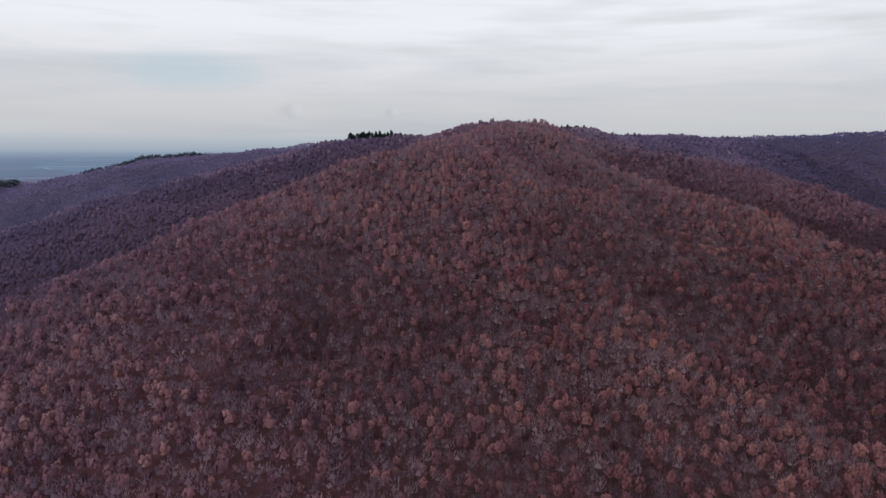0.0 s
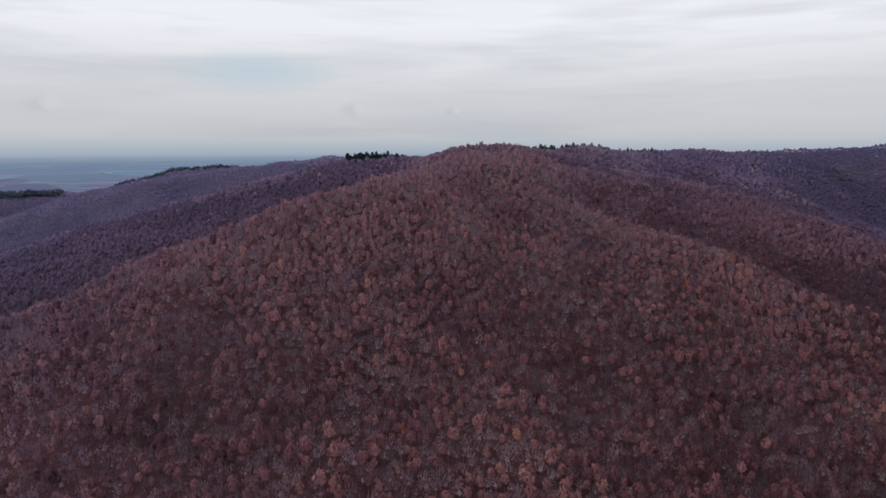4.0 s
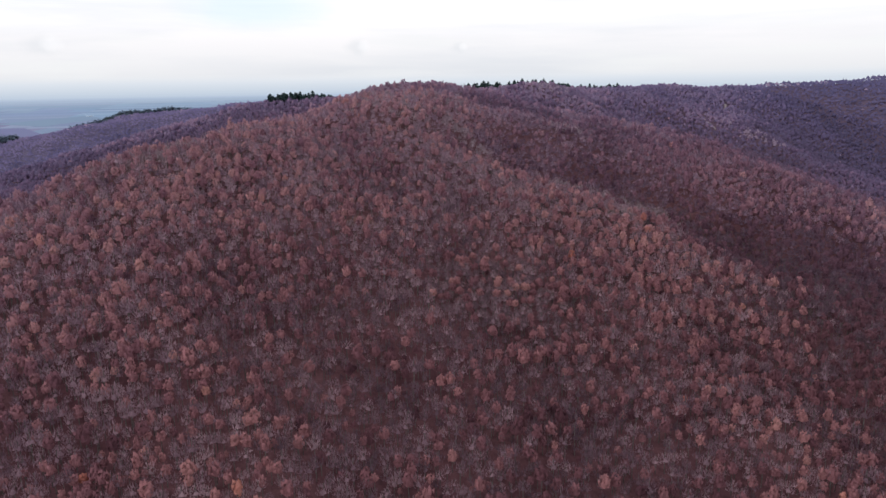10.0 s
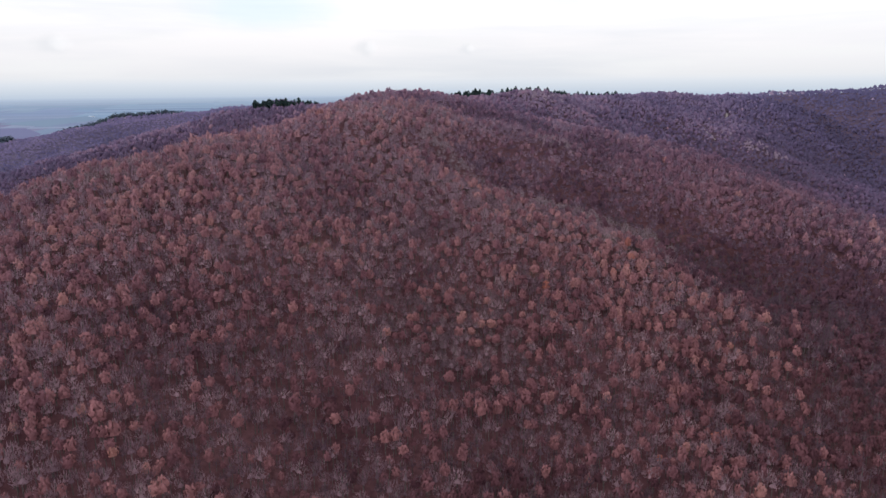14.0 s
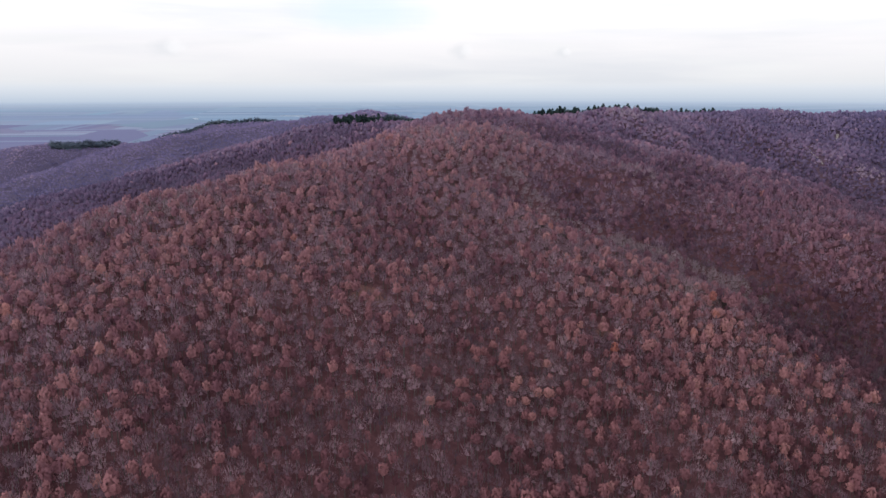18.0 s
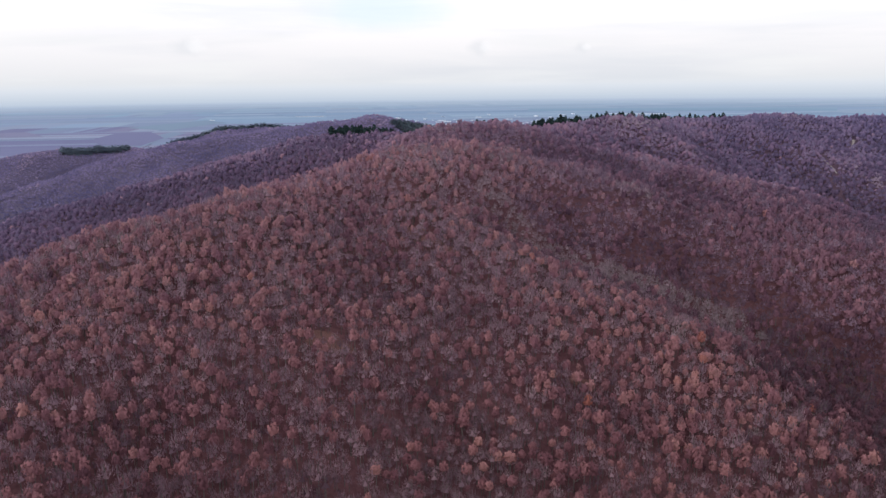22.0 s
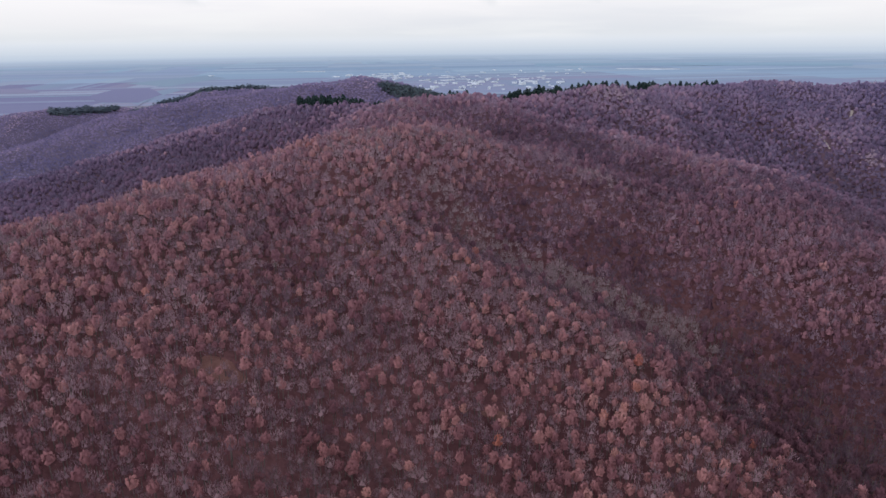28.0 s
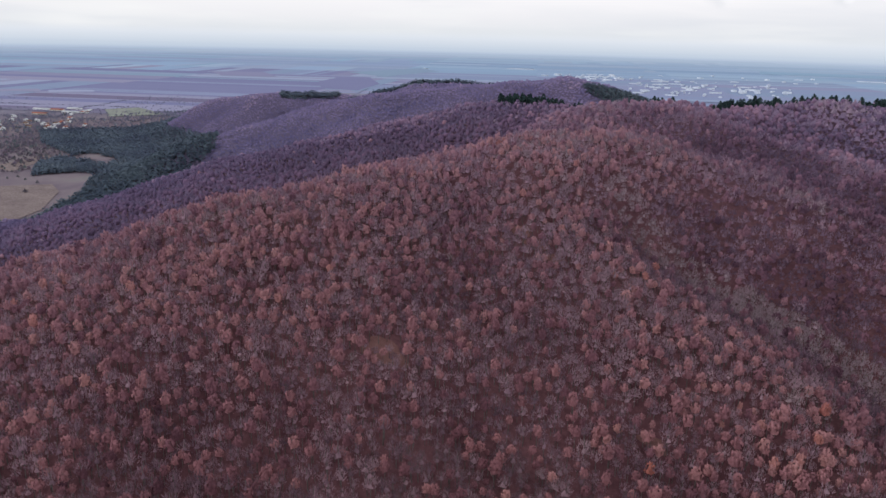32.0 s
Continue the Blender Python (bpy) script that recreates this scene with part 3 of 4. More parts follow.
def oak_tone(x, y, n):
    """0 dark and purple, 1 bright rusty: drifts of rusty oaks, with valley shade and lit crests painted in as tone."""
    t = 0.46 + 0.10 * patchy(x, y) + 0.08 * np.sin(x / 9 + 2 * np.sin(y / 14)) * np.sin(y / 11) + rng.normal(size=n) * 0.13 * (1 - 0.5 * np.clip((true_dist(x, y) - 330) / 600, 0, 1))
    # valley shade and lit crests put into the tone; upper near slope also lightened
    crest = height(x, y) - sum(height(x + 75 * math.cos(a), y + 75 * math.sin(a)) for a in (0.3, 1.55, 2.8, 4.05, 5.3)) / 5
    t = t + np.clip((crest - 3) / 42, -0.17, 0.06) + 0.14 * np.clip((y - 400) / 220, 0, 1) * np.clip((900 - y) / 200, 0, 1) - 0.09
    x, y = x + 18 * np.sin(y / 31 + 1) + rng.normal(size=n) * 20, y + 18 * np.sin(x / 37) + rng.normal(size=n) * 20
    # shade of gully, stream bank and west slopes painted in; east zones darkened
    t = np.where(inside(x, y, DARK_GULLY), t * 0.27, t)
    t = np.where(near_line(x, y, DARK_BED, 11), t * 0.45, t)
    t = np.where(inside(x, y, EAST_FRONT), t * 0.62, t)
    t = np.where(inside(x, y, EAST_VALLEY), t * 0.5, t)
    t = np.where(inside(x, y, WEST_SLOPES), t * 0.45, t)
    t = np.where(rng.random(n) < 0.002, 0.97, t)
    return np.clip(t, 0.02, 1.0)


def crest_of(x, y, reach=60.0):
    """How far the land stands above its surroundings, in metres."""
    return height(x, y) - sum(height(x + reach * math.cos(a), y + reach * math.sin(a)) for a in (0.3, 1.55, 2.8, 4.05, 5.3)) / 5


def is_bare(x, y, n, crest):
    """Bare trees between the leafy ones: most along the crests and in the gully head, fewest in the rusty drifts."""
    share = 0.60 - 0.12 * patchy(x, y) + 0.14 * np.exp(-((x - 150 - 0.2 * (y - 420)) / 45) ** 2) + 0.12 * np.clip((crest - 7) / 6, 0, 1)
    return rng.random(n) < np.where(in_grey(x + rng.normal(size=n) * 6, y + rng.normal(size=n) * 6), 0.9, np.clip(share, 0.25, 0.85))


near_wood, near_twigs, ridge_wood, ridge_twigs, far_wood, far_twigs, trunk_bits = [], [], [], [], [], [], []
for lo, hi, step, leaf_shapes, twig_shapes in GRADES:
    beside = lo < 0
    x, y = scatter(-1500, 1300, 190, 2300, step) if lo >= 450 else scatter(-340, 700, -330, 700, step) if beside else scatter(190 - hi, 190 + hi, 190, 390 + hi, step)
    gap = np.hypot(x - 190, y - 390)
    keep = (gap >= lo) & (gap < hi) & (inside(x, y, LOOKED_OVER) != beside)
    x, y = x[keep], y[keep]
    keep = far_from_track(x, y, 2.0) & ~in_belts(x, y, 1.0)
    if lo == 0:
        keep &= np.hypot(x - NEAR_STAND[0], y - NEAR_STAND[1]) > NEAR_STAND[2]
    x, y = x[keep], y[keep]
    z = height(x, y)
    if lo >= 450:
        keep = (z - plain_height(x, y) > 12) & ~in_pine_valley(x, y)
        x, y, z = x[keep], y[keep], z[keep]
    n = len(x)
    crest = crest_of(x, y)
    bare = is_bare(x, y, n, crest)
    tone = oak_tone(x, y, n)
    grow = np.clip(rng.normal(1.0, 0.22, n), 0.55, 1.7) * (1.0 if lo < 450 else 0.9 + 0.1 * rng.random(n))
    wide = np.where(bare, 2.0, 1.7) * grow * (step / 3.1) ** 0.75
    tall = np.where(bare, 2.3, 2.6) * grow * rng.uniform(0.85, 1.2, n) * (1.0 if lo < 450 else 0.85 if lo < 900 else 0.75)
    base = (4.6 if lo < 450 else 4.3 if lo < 900 else 3.8) + np.where(bare, -0.5, 0.3)
    turn = rng.uniform(0, 6.28, n)
    grey = bare & (in_grey(x, y) | ((crest > 8) & (rng.random(n) < 0.5)))
    tone = np.where(grey, 0.93 + 0.07 * rng.random(n), np.minimum(tone, 0.97))
    for group, shapes in ((~bare, leaf_shapes), (bare, twig_shapes)):
        i = np.nonzero(group)[0]
        v, f, who = stand(x[i], y[i], z[i] + base[i] * grow[i], turn[i], wide[i], tall[i], shapes, rng.integers(0, len(shapes), len(i)))
        into = (near_twigs if lo < 450 else ridge_twigs if lo < 900 else far_twigs) if shapes is twig_shapes else (near_wood if lo < 450 else ridge_wood if lo < 900 else far_wood)
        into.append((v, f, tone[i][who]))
    if lo == 0:
        v, f, who = stand(x, y, z, turn, grow * 9.0, grow * 7.6, [stems(50 + i, 3, 0, False) for i in range(4)], rng.integers(0, 4, n))
        trunk_bits.append((v, f, np.zeros(len(v))))


# how much of the painted haze tint a crown takes, by distance
def haze_share(v):
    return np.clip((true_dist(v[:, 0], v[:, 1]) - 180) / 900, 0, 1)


def merged(name, rows, mat):
    v, f = joined([(a, b) for a, b, _ in rows])
    me = tri_mesh(name, v, f, mat, np.concatenate([r[2] for r in rows]))
    me.attributes.new("far", "FLOAT", "POINT").data.foreach_set("value", haze_share(v).astype(np.float32))
    return me


wood = tagged(new("oak_wood"), "dense wood of bare and rusty-leaved oaks on the near slopes", "trees", kind="stuff")
tagged(part("leafy_crowns", merged("leafy_crowns", near_wood, OAK), wood), kind="stuff")
tagged(part("bare_crowns", merged("bare_crowns", near_twigs, TWIGS), wood), kind="stuff")
tagged(part("trunks", merged("trunks", trunk_bits, BARK), wood), kind="stuff")
for name, leaves, twigs, words in (("ridge_oak_wood", ridge_wood, ridge_twigs, "purple-brown winter oak wood along the ridges, partly tinted with haze"), ("far_oak_wood", far_wood, far_twigs, "winter oak wood on the farthest hills, tinted blue with haze")):
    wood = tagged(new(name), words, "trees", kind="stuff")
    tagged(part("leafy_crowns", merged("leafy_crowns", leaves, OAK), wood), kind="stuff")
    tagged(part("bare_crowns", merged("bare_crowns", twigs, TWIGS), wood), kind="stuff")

# single oaks of the nearest stretch
near_kinds = []
for i in range(14):
    tone = (0.15, 0.3, 0.5, 0.7, 0.85, 0.2, 0.32, 0.4, 0.47, 0.54, 0.62, 0.7, 0.82, 0.97)[i]
    bare = i < 5
    v, f = twig_crown(110, 0.44, 300 + i, 0.07, 0.45) if bare else leafy_crown(30, 4, 50, 300 + i, 0.22)
    cm = tri_mesh("crown", v * (np.array([2.0, 2.0, 2.1]) if bare else np.array([1.8, 1.8, 2.3])) + np.array([0, 0, 3.9 if bare else 4.9]), f, TWIGS if bare else OAK, np.full(len(v), tone))
    v, f = stems(70 + i, 6, 5)
    tm = tri_mesh("trunk", v * np.array([9.0, 9.0, 7.0]), f, BARK)
    words = "bare grey-brown oak tree with fine twigs" if bare else ("oak tree with dull brown withered leaves" if tone < 0.6 else "oak tree with rusty orange withered leaves")
    near_kinds.append((tm, cm, words, tone))
x, y = scatter(NEAR_STAND[0] - 45, NEAR_STAND[0] + 45, NEAR_STAND[1] - 45, NEAR_STAND[1] + 45, 3.1)
keep = (np.hypot(x - NEAR_STAND[0], y - NEAR_STAND[1]) <= NEAR_STAND[2]) & far_from_track(x, y, 5.0)
x, y = x[keep], y[keep]
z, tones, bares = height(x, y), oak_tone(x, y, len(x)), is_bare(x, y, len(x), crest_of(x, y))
firsts = {}
for px, py, pz, tone, bare in zip(x, y, z, tones, bares):
    k = min(range(5) if bare else range(5, 14), key=lambda i: abs(near_kinds[i][3] + rng.normal() * 0.05 - tone))
    grow = float(np.clip(rng.normal(1.0, 0.18), 0.6, 1.5))
    m = pose(px, py, pz, 0, 0, rng.uniform(0, 360))
    if k not in firsts:
        tm, cm, words, _ = near_kinds[k]
        tree = tagged(new("oak_tree"), words + " on a hillside", "tree", "oaks of the near slope")
        part("trunk", tm, tree)
        part("crown", cm, tree)
        firsts[k] = tree
        tree.matrix_basis = m @ Matrix.Scale(grow, 4)
    else:
        tree = copy_thing(firsts[k], m)
        tree.scale = (grow, grow, grow * rng.uniform(0.9, 1.1))


# pines
def pine_shape(n, seed):
    """A pine one unit high: drooping tiers of needle sprays that narrow to the top."""
    g = np.random.default_rng(seed)
    h = 0.16 + 0.84 * g.random(n) ** 0.9
    r = (1.02 - h) ** 0.55 * 0.34 * g.uniform(0.45, 1.15, n)
    a = g.uniform(0, 6.28, n)
    c = np.stack([np.cos(a) * r, np.sin(a) * r, h], 1)
    out = np.stack([np.cos(a), np.sin(a), np.full(n, -0.25)], 1)
    side = np.stack([-np.sin(a), np.cos(a), g.normal(size=n) * 0.3], 1)
    s = (0.5 * (1.1 - h) + 0.25)[:, None] * g.uniform(0.7, 1.3, (n, 1)) * 0.30 * (60 / n) ** 0.3
    return np.stack([c + out * s, c - out * s * 0.6 + side * s * 0.7 + np.array([0, 0, 0.05]), c - out * s * 0.6 - side * s * 0.7 + np.array([0, 0, 0.05])], 1)


bx, by = scatter(-1300, 500, 940, 1980, 5.2)
keep = in_belts(bx, by)
bx, by = bx[keep], by[keep]
vx, vy = scatter(-2000, -600, 500, 2100, 7.4)
keep = in_pine_valley(vx, vy)
vx, vy = vx[keep], vy[keep]
crest = (bx > -85) & (by < 1180)
sx, sy = bx[crest], by[crest]
x, y = np.concatenate([bx[~crest], vx]), np.concatenate([by[~crest], vy])
n = len(x)
tall = np.clip(rng.normal(11.5, 1.8, n), 7, 16) * np.where((y > 1380) & (x > -200), 0.62, 1.0)
tone = np.clip(rng.normal(0.45, 0.2, n) + 0.35 * np.sin(x / 47 + y / 90) * np.sin(y / 38), 0, 1)
v, f, who = stand(x, y, height(x, y), rng.uniform(0, 6.28, n), tall * 1.2, tall, [loose(pine_shape(22, 400 + i)) for i in range(6)], rng.integers(0, 6, n))
pines = tagged(new("pine_wood"), "dark green planted pine woods on ridges and valley floor", "trees", kind="stuff")
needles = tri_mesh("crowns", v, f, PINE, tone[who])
# painted haze tint on the pines, growing with distance
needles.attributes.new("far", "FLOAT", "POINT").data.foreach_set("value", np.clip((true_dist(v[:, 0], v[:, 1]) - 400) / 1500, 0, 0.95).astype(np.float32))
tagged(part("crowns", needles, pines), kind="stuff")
v, f, who = stand(x, y, height(x, y), np.zeros(n), tall, tall, [stems(90, 3, 0, False)], np.zeros(n, int))
tagged(part("trunks", tri_mesh("trunks", v, f, PINE_BARK), pines), kind="stuff")
pine_kinds = []
for i in range(6):
    tree = tagged(new("pine_tree"), "dark green pine standing on the wooded skyline", "tree", "pines along the crest")
    v, f = stems(91 + i, 5, 0)
    part("trunk", tri_mesh("trunk", v, f, PINE_BARK), tree)
    v, f = loose(pine_shape(150, 500 + i))
    part("crown", tri_mesh("crown", v, f, PINE, np.full(len(v), 0.1 + 0.1 * i)), tree)
    pine_kinds.append(tree)
sz = height(sx, sy)
for i, (px, py, pz) in enumerate(zip(sx, sy, sz)):
    tall = float(np.clip(rng.normal(10.0, 1.7), 6, 13.5))
    m = pose(px, py, pz, 0, 0, rng.uniform(0, 360))
    if i < 6:
        pine_kinds[i].matrix_basis = m @ Matrix.Scale(tall, 4)
    else:
        tree = copy_thing(pine_kinds[i % 6], m)
        tree.scale = (tall, tall, tall)


# ---------------------------------------------------------------- grassy clearings and the forest track
def ribbon(name, line, wide, mat, lift, fine=4.0):
    pts = []
    for (ax, ay), (bx, by) in zip(line, line[1:]):
        n = max(1, int(math.hypot(bx - ax, by - ay) / fine))
        pts += [(ax + (bx - ax) * i / n, ay + (by - ay) * i / n) for i in range(n)]
    p = np.array(pts + [line[-1]])
    d = np.gradient(p, axis=0)
    d /= np.linalg.norm(d, axis=1)[:, None]
    side = np.stack([-d[:, 1], d[:, 0]], 1) * wide / 2 * (1 + 0.25 * np.sin(np.arange(len(p)) * 1.7))[:, None]
    a, c = p - side, p + side
    v = np.concatenate([np.column_stack([a, height(a[:, 0], a[:, 1]) + lift]), np.column_stack([c, height(c[:, 0], c[:, 1]) + lift])])
    i, n = np.arange(len(p) - 1), len(p)
    return mesh_of(name, v, np.stack([i, i + 1, i + 1 + n, i + n], 1), mat)


tagged(new("forest_track", ribbon("forest_track", FOREST_TRACK[:2], 2.4, TRACK, 0.35)), "bare pale earth cut on a wooded slope", "track", kind="structure")
tagged(new("forest_track", ribbon("forest_track", FOREST_TRACK[3:6], 1.2, TRACK, 0.35)), "pale earth track winding down a wooded slope", "track", kind="structure")
for cx, cy, rx, ry in CLEARINGS:
    n = 28
    a = np.arange(n) * 2 * np.pi / n
    rings = []
    for q in (0.0, 0.5, 1.0):
        k = q * (1 + 0.16 * np.sin(3 * a + cx) + 0.1 * np.sin(5 * a + cy))
        x, y = cx + np.cos(a) * rx * k, cy + np.sin(a) * ry * k
        rings.append(np.column_stack([x, y, height(x, y) + 0.45 - 0.4 * q]))
    i, j = np.arange(n), (np.arange(n) + 1) % n
    f = np.concatenate([np.stack([i + n * k, j + n * k, j + n * k + n, i + n * k + n], 1) for k in range(2)])
    tagged(new("clearing", mesh_of("clearing", np.concatenate(rings), f, GRASS)), "small clearing of dry pale grass among oaks", "clearing", "clearings in the wood", kind="structure")


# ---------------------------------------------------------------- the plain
# haze painted into the field colours, bluer and paler in each farther zone
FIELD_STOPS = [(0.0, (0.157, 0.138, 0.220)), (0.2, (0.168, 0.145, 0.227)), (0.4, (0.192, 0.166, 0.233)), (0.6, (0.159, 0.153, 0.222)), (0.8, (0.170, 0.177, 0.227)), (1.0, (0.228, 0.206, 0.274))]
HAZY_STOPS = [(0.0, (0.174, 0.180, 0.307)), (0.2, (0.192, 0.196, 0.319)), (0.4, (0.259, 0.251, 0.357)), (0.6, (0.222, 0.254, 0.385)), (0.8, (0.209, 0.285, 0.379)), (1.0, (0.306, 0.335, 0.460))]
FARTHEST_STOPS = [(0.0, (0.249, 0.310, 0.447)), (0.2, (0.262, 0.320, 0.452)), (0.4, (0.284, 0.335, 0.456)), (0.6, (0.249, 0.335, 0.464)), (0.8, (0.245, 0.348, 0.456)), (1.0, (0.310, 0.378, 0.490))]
FIELDS = leafy("hazed_field_soil", FIELD_STOPS, 0.12)
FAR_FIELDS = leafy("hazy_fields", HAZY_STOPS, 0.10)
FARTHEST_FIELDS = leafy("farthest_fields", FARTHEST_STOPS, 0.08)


def cover_tone(az, dist, g):
    """Scrub and vineyards below the hills, ploughland and winter wheat further out."""
    if dist < 4200 and az < -41:
        return g.choice([0.0, 0.02, 0.06, 0.1, 0.15, 0.2, 0.3, 0.4, 0.55])
    if dist < 5600 and az < -36:
        return g.choice([0.02, 0.1, 0.2, 0.3, 0.4, 0.42, 0.55, 0.7, 0.8, 0.97])
    # towards the town the tones are kept light, for haze
    if az > -30 and dist < 6400:
        return g.choice([0.5, 0.55, 0.58, 0.6, 0.64, 0.7, 0.9])
    if az > -30:
        return g.choice([0.55, 0.6, 0.64, 0.7, 0.85, 0.92, 0.96, 1.0])
    return g.choice([0.08, 0.15, 0.2, 0.3, 0.4, 0.55, 0.62, 0.7, 0.78, 0.95])


def parcels():
    """Long strips of farmland between straight tracks, laid out on the true plain and carried over to the land."""
    g = np.random.default_rng(21)
    near, far, farthest = [], [], []
    turn = radians(24)
    block_x, block_y = 1150.0, 640.0
    for bi in range(-12, 14):
        for bj in range(-8, 24):
            along = g.random() < 0.88
            u0, v0 = bi * block_x, bj * block_y
            at = 0.0
            full = block_y if along else block_x
            while at < full - 50:
                wide = min(g.choice([50, 70, 100, 150, 230]) * (1 if bj < 9 else 1.5), full - at)
                wide = full - at if full - at - wide < 50 else wide
                lane, strip = (5, 1) if bj < 3 else (0, 0)
                box = (u0, v0 + at, u0 + block_x - lane, v0 + at + wide - strip) if along else (u0 + at, v0, u0 + at + wide - strip, v0 + block_y - lane)
                at += wide
                s, t = np.meshgrid(np.linspace(0, 1, 7), np.linspace(0, 1, 4))
                u, v = box[0] + (box[2] - box[0]) * s.ravel(), box[1] + (box[3] - box[1]) * t.ravel()
                dx, dy = u * math.cos(turn) - v * math.sin(turn), u * math.sin(turn) + v * math.cos(turn)
                dist, az = np.hypot(dx, dy), np.degrees(np.arctan2(dx, dy))
                if dist.min() < 2650 or dist.max() > 12500 or az.mean() < -78 or az.mean() > 45:
                    continue
                x, y = at_true(az, dist)
                h = height(x, y)
                if (h - plain_height(x, y)).max() > 6 or in_pine_valley(x, y).any():
                    continue
                tone = cover_tone(az.mean(), dist.mean(), g)
                mid = dist.mean() * (1 + 0.05 * g.normal())
                z = h + 0.35 + 0.0014 * np.maximum(np.hypot(x, y) - 2000, 0)
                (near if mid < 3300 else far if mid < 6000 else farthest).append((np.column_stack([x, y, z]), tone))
    i = np.arange(28).reshape(4, 7)
    quad = np.stack([i[:-1, :-1], i[:-1, 1:], i[1:, 1:], i[1:, :-1]], -1).reshape(-1, 4)
    for name, rows, mat, words in (("fields", near, FIELDS, "brown and mauve winter fields below the hills"), ("backdrop_fields", far, FAR_FIELDS, "hazy strips of farmland out on the plain"), ("backdrop_far_fields", farthest, FARTHEST_FIELDS, "strips of farmland near the horizon, tinted blue-grey with haze")):
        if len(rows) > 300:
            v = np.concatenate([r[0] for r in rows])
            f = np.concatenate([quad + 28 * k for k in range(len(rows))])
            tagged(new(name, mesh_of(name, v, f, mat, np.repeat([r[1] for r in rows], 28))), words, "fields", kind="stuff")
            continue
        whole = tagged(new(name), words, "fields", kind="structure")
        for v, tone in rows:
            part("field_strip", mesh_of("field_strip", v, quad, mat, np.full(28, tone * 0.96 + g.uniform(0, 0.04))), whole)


parcels()


def field(ring, tone, words, lift=0.9, mat=None):
    """One field that stands out, its corners as bearing and distance."""
    az, dist = np.array([p[0] for p in ring], float), np.array([p[1] for p in ring], float)
    n = 10
    edge_a = np.concatenate([np.linspace(a, c, n, endpoint=False) for a, c in zip(az, np.roll(az, -1))])
    edge_d = np.concatenate([np.linspace(a, c, n, endpoint=False) for a, c in zip(dist, np.roll(dist, -1))])
    rings = []
    for q in (0.02, 0.35, 0.7, 1.0):
        x, y = at_true(az.mean() + (edge_a - az.mean()) * q, dist.mean() + (edge_d - dist.mean()) * q)
        rings.append(np.column_stack([x, y, height(x, y) + 0.5 + 0.6 * lift + 0.0014 * np.maximum(np.hypot(x, y) - 2000, 0)]))
    m = len(edge_a)
    i, j = np.arange(m), (np.arange(m) + 1) % m
    f = np.concatenate([np.stack([i + m * k, j + m * k, j + m * k + m, i + m * k + m], 1) for k in range(3)])
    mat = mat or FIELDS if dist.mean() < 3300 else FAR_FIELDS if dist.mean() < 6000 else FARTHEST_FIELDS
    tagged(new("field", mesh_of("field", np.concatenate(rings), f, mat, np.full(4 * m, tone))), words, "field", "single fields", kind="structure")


field([(-66, 1620), (-60.2, 1580), (-59.8, 1500), (-61, 1360), (-66, 1180)], 0.34, "dry tan meadow beside planted pines", mat=MEADOW)
field([(-64, 1830), (-60.5, 1960), (-59.8, 1925), (-62.5, 1760)], 0.36, "small tan field beside planted pines", mat=MEADOW)
field([(-56.3, 3020), (-54, 3060), (-52.2, 2790), (-56, 2760)], 0.72, "pale green pasture beyond the pine planting", 1.4, PASTURE)
field([(-64, 4120), (-60.3, 4080), (-60.1, 3930), (-64, 3950)], 0.42, "tan stubble field out on the plain")
field([(-59.7, 3990), (-56.9, 3960), (-56.8, 3860), (-59.7, 3870)], 1.0, "pale bare field out on the plain")
field([(-38.6, 5750), (-33.0, 6700), (-31.6, 6150), (-35.8, 5250)], 0.82, "green winter wheat field on the plain")
field([(-39.5, 4150), (-35.5, 5050), (-34.6, 4900), (-38.0, 3850)], 0.72, "dull green field at the foot of the hills")
field([(-49, 5700), (-45, 5650), (-44, 5050), (-48, 5150)], 0.30, "brown ploughed field out on the plain")
field([(-28, 7800), (-16, 8000), (-16, 7300), (-27, 7200)], 0.62, "grey-green field far out on the plain")
field([(-8, 8500), (14, 8700), (14, 7800), (-8, 7700)], 0.80, "hazy green field far out on the plain")

field([(-41, 4600), (-39.4, 5100), (-37, 5100), (-36.2, 4480), (-37.9, 3950), (-40.7, 4080)], 0.12, "dark mauve scrubland out on the plain", 1.2)

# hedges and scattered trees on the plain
# second colour set: haze painted onto the hedges with distance
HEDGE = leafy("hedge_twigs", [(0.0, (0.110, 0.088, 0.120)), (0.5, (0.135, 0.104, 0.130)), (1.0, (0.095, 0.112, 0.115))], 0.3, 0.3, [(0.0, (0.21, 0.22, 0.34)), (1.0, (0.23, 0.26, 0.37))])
hx, hy = [], []
g = np.random.default_rng(31)
for k in range(64):
    az, dist = (g.uniform(-72, -20), g.uniform(2300, 5000)) if k < 34 else (g.uniform(-34, 14), g.uniform(3900, 6500))
    x0, y0 = math.sin(radians(az)) * dist, math.cos(radians(az)) * dist
    a = radians(g.choice([24, 24, 114]) + g.normal() * 3)
    s = np.arange(0, g.uniform(250, 900), 5.0)
    dx, dy = x0 + np.cos(a) * s + g.normal(size=len(s)) * 3, y0 + np.sin(a) * s + g.normal(size=len(s)) * 3
    x, y = at_true(np.degrees(np.arctan2(dx, dy)), np.hypot(dx, dy))
    hx.append(x), hy.append(y)
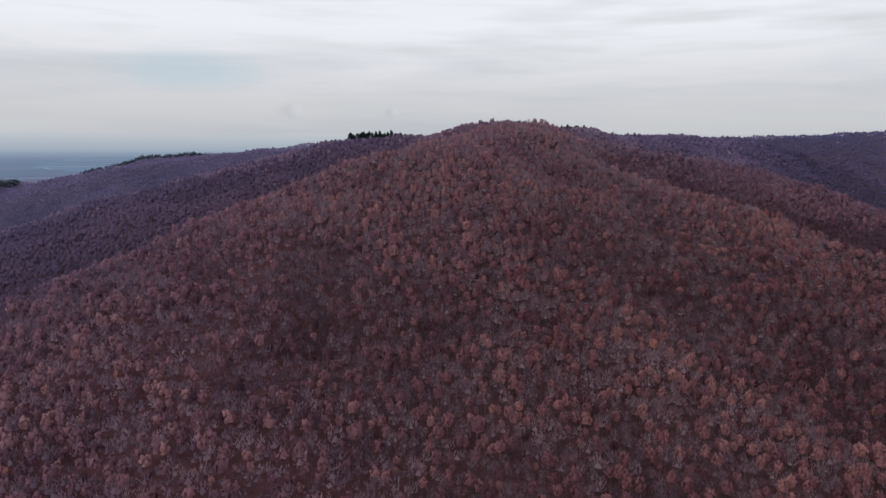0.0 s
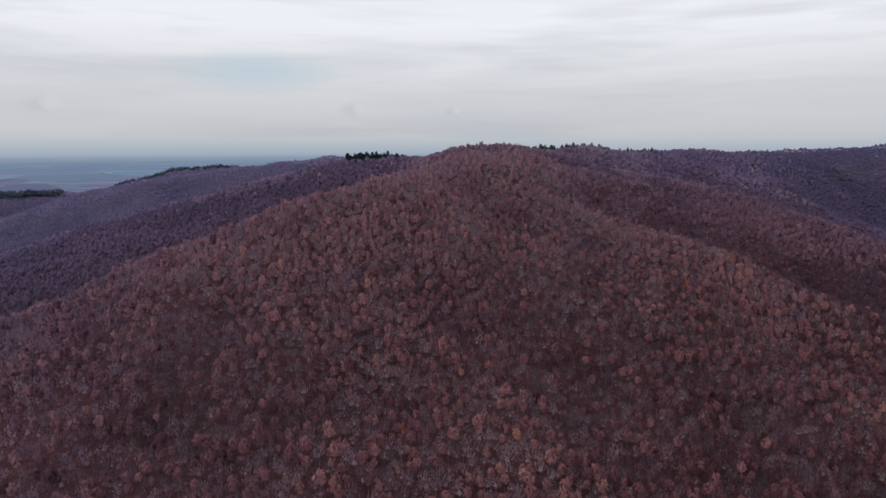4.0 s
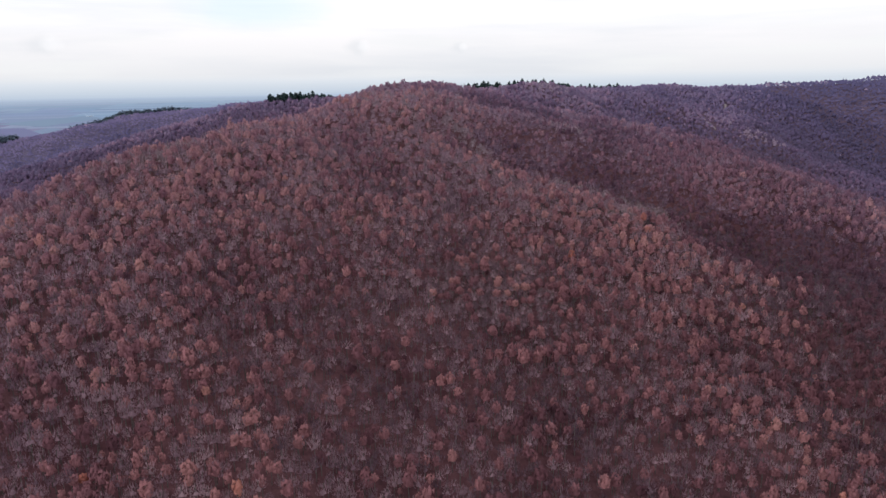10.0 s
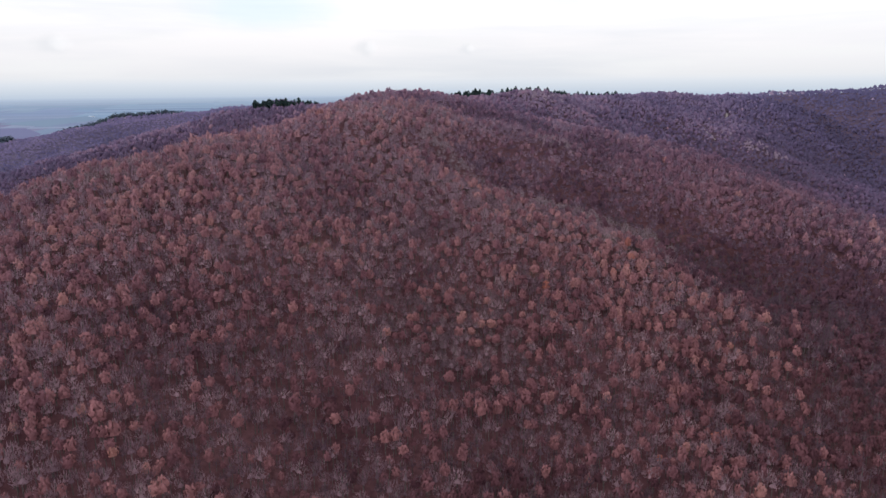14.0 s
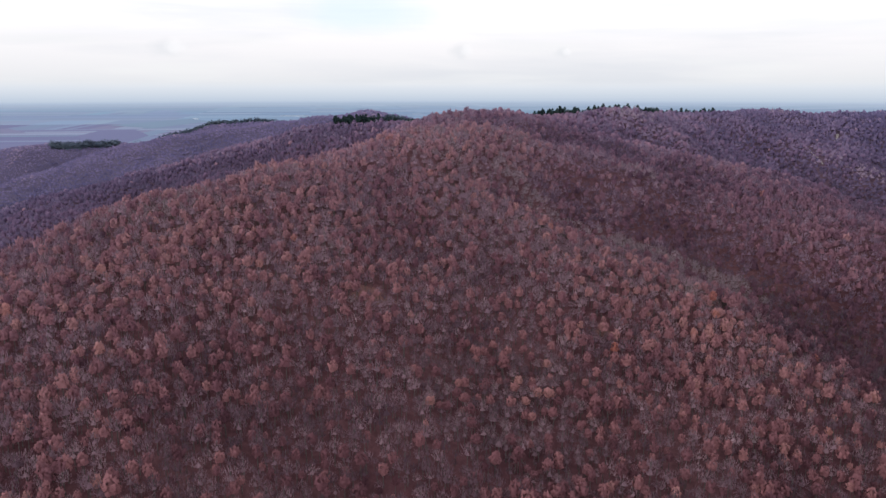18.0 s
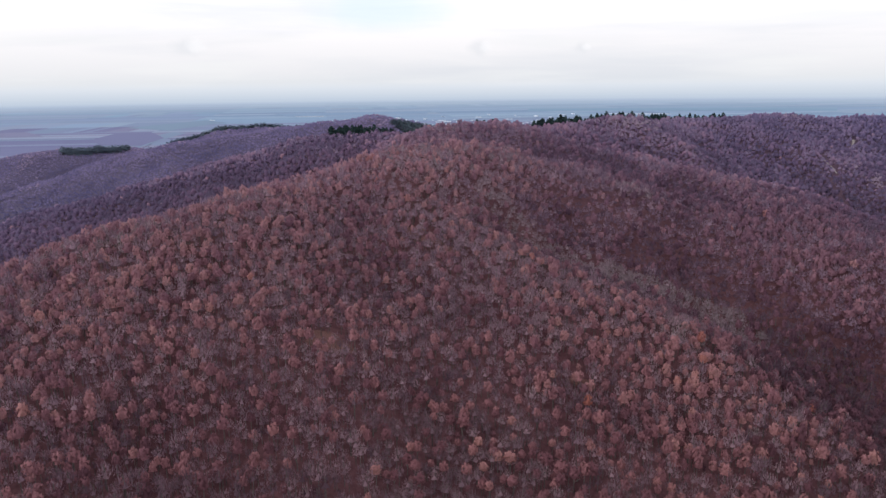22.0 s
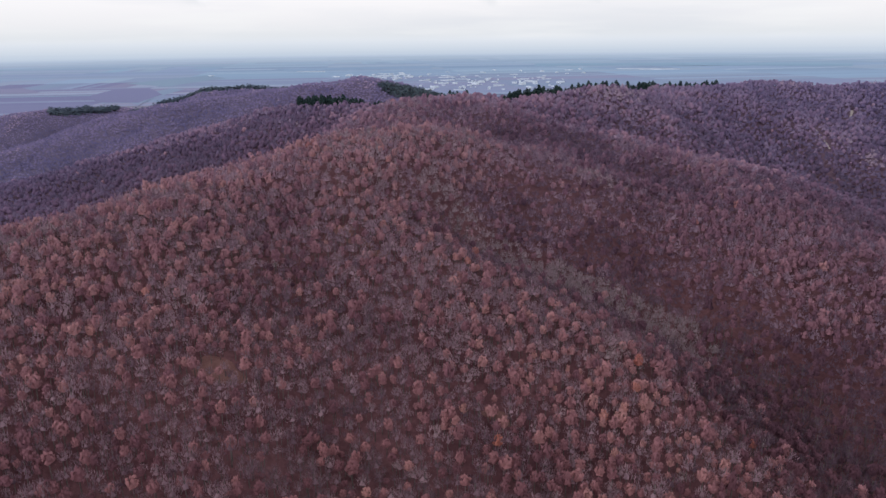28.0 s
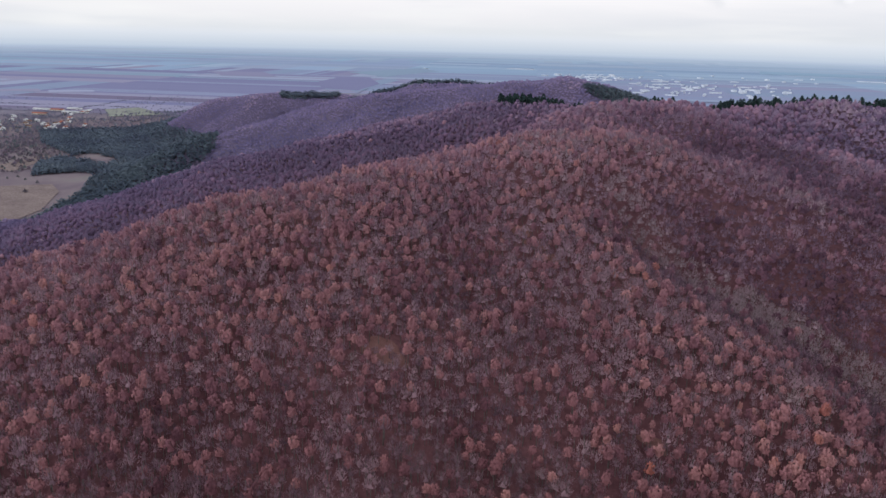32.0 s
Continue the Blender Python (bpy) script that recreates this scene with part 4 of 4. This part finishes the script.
for az, dist, spread_az, spread_d, count in ((-60.5, 2750, 2.2, 260, 120), (-63, 2150, 2.0, 180, 200), (-16, 5650, 5.0, 260, 520), (-9, 5050, 4.5, 420, 700), (-62, 3600, 2, 160, 200), (-52, 3350, 1.6, 120, 260), (-40, 4300, 2.0, 120, 260), (-38.6, 4500, 1.0, 330, 300), (-62, 2700, 3.0, 200, 300), (-59, 2350, 2.8, 220, 900), (-61.5, 2050, 1.6, 160, 420), (-52, 2750, 2.4, 180, 600)):
    x, y = at_true(az + g.normal(size=count) * spread_az, dist + g.normal(size=count) * spread_d)
    hx.append(x), hy.append(y)
hx, hy = np.concatenate(hx), np.concatenate(hy)
hh = height(hx, hy)
keep = (hh - plain_height(hx, hy) < 12) & ~in_pine_valley(hx, hy)
hx, hy, hh = hx[keep], hy[keep], hh[keep]
n = len(hx)
size = np.clip(g.normal(1, 0.3, n), 0.5, 2) * np.where(true_dist(hx, hy) < 2900, 1.5, 1.0) * np.hypot(hx - VIEW[0], hy - VIEW[1]) / true_dist(hx, hy)
v, f, who = stand(hx, hy, hh + 2.2 * size, g.uniform(0, 6.28, n), 2.4 * size, 2.2 * size, [heart_of(600 + i, 1.0) for i in range(5)], g.integers(0, 5, n))
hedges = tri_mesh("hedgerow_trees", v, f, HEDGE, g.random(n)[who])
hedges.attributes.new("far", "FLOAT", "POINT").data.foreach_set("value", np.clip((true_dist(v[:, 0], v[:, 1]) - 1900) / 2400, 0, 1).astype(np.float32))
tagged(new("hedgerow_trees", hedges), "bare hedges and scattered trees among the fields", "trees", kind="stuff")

# ---------------------------------------------------------------- buildings
WALLS = [mottled("plaster_white", (0.74, 0.75, 0.77), (0.84, 0.85, 0.87), 0.2), mottled("plaster_cream", (0.58, 0.52, 0.45), (0.70, 0.64, 0.56), 0.2), mottled("plaster_grey", (0.42, 0.42, 0.43), (0.55, 0.54, 0.54), 0.2)]
ROOFS = [mottled("roof_tiles_red", (0.27, 0.10, 0.07), (0.40, 0.16, 0.11), 0.4), mottled("roof_tiles_brown", (0.17, 0.10, 0.08), (0.27, 0.17, 0.13), 0.4), mottled("roof_sheet_grey", (0.45, 0.46, 0.48), (0.62, 0.63, 0.65), 0.2)]
GLASS = mottled("window_glass", (0.03, 0.035, 0.04), (0.06, 0.065, 0.075), 0.3, rough=0.15, spec=0.5)


def box_arrays(x0, x1, y0, y1, z0, z1):
    v = [(x, y, z) for z in (z0, z1) for x, y in ((x0, y0), (x1, y0), (x1, y1), (x0, y1))]
    f = [(0, 3, 2, 1), (4, 5, 6, 7), (0, 1, 5, 4), (1, 2, 6, 5), (2, 3, 7, 6), (3, 0, 4, 7)]
    return np.array(v, float), np.array(f)


def house(name, long, deep, high, pitch, wall, roof, words, group, storeys=1, bays=3, chimney=True):
    """A house with walls, overhanging gable roof, chimney, door and windows."""
    ob = tagged(new(name), words, "building", group)
    v, f = box_arrays(-long / 2, long / 2, -deep / 2, deep / 2, -0.6, high)
    part("wall", mesh_of("wall", v, f, wall), ob)
    o = 0.5
    ridge = high + pitch
    v = [(-long / 2 - o, -deep / 2 - o, high - 0.2), (long / 2 + o, -deep / 2 - o, high - 0.2), (long / 2 + o, 0, ridge), (-long / 2 - o, 0, ridge), (-long / 2 - o, deep / 2 + o, high - 0.2), (long / 2 + o, deep / 2 + o, high - 0.2)]
    v = np.array(v + [(x, y, z - 0.35) for x, y, z in v])
    f = [(0, 1, 2, 3), (3, 2, 5, 4), (6, 9, 8, 7), (9, 10, 11, 8), (0, 6, 7, 1), (4, 5, 11, 10), (1, 7, 8, 2), (2, 8, 11, 5), (0, 3, 9, 6), (3, 4, 10, 9)]
    top = part("roof", mesh_of("roof", v, np.array(f), roof), ob)
    if chimney:
        v, f = box_arrays(long * 0.2, long * 0.2 + 0.8, -0.5, 0.4, high, ridge + 1.0)
        part("chimney", mesh_of("chimney", v, f, WALLS[2]), top)
    for s in range(storeys):
        for k in range(bays):
            x = (k + 0.5) / bays * long - long / 2
            z = 0.9 + s * 3.0
            for y in (-deep / 2 - 0.04,):
                v, f = box_arrays(x - long / bays * 0.22, x + long / bays * 0.22, y - 0.04, y + 0.04, z, z + 1.5)
                part("window", mesh_of("window", v, f, GLASS), ob)
    if not storeys:
        return ob
    v, f = box_arrays(-long * 0.08, long * 0.08, -deep / 2 - 0.07, -deep / 2 + 0.05, 0, 2.1)
    part("door", mesh_of("door", v, f, ROOFS[1]), ob)
    return ob


def set_down(kinds, spots, g, grow=1.0):
    """Copies of the kinds at bearing, distance and heading."""
    for i, (az, dist, turn) in enumerate(spots):
        x, y = (float(q) for q in at_true(np.float64(az), np.float64(dist)))
        z = float(height(x, y))
        k = float(math.hypot(x - VIEW[0], y - VIEW[1]) / true_dist(x, y)) * grow
        m = pose(x, y, z + 0.5, 0, 0, turn)
        if i < len(kinds):
            kinds[i].matrix_basis = m @ Matrix.Scale(k, 4)
        else:
            ob = copy_thing(kinds[int(g.integers(0, len(kinds)))], m)
            ob.scale = (k * g.uniform(0.85, 1.25), k * g.uniform(0.9, 1.1), k * g.uniform(0.9, 1.15))


g = np.random.default_rng(41)
village = [
    house("house", 13, 9, 5.6, 3.2, WALLS[0], ROOFS[0], "white plastered village house with a red tiled roof", "village houses", 1, 3),
    house("house", 11, 9, 6.2, 3.4, WALLS[0], ROOFS[1], "white plastered village house with a brown tiled roof", "village houses", 2, 3),
    house("house", 15, 9, 4.6, 3.0, WALLS[1], ROOFS[1], "cream village house with a brown tiled roof", "village houses", 1, 4),
    house("house", 12, 10, 6.4, 2.4, WALLS[0], ROOFS[2], "white village house with a pale sheet roof", "village houses", 2, 3)]
spots = []
for k in range(46):
    along = g.uniform(-67, -57.2)
    d = {0: 2480, 1: 2580, 2: 2700, 3: 2850}[k % 4] + g.normal() * 25 + (along + 62) * 8
    spots.append((along, d, 20 + g.choice([0, 90]) + g.normal() * 8))
set_down(village, spots, g)
farms = [house("farm_building", 52, 14, 5.5, 3.5, WALLS[1], ROOFS[0], "long farm building with a red tiled roof", "long farm buildings", 1, 5, False),
         house("farm_building", 60, 15, 5.0, 2.5, WALLS[0], ROOFS[2], "long white farm shed with a sheet roof", "long farm buildings", 1, 5, False)]
set_down(farms, [(-59.3, 3010, 25), (-58.5, 2930, 25), (-58.2, 3050, 25), (-57.5, 2960, 115), (-60.2, 3060, 25), (-60.4, 2900, 25)], g)
# haze painted into the town's colours: bluish, pale walls and roofs
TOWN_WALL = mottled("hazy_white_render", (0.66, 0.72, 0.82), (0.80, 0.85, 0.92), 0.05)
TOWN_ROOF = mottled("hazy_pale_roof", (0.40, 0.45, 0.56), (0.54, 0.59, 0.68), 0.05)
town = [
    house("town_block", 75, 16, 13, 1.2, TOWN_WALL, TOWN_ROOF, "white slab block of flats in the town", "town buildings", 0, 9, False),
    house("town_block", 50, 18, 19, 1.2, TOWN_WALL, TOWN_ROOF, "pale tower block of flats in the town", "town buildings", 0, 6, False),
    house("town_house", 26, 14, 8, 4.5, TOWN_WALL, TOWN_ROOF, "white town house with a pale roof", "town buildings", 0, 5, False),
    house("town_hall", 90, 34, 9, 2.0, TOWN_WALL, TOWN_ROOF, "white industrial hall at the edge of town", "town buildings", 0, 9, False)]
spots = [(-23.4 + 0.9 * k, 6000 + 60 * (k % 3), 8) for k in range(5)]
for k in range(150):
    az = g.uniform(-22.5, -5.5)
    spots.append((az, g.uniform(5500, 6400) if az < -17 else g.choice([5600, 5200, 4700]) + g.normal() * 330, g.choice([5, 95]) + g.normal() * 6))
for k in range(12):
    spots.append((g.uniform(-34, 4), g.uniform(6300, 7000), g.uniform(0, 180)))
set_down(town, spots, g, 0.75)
sheds = [house("greenhouse", 230, 45, 7, 2.5, TOWN_WALL, TOWN_ROOF, "long white greenhouse out on the plain", "long white greenhouses", 0, 12, False)]
set_down(sheds, [(-0.9, 7060, 2), (0.6, 7000, 2), (1.7, 6960, 2), (-25.3, 7090, 15)], g)
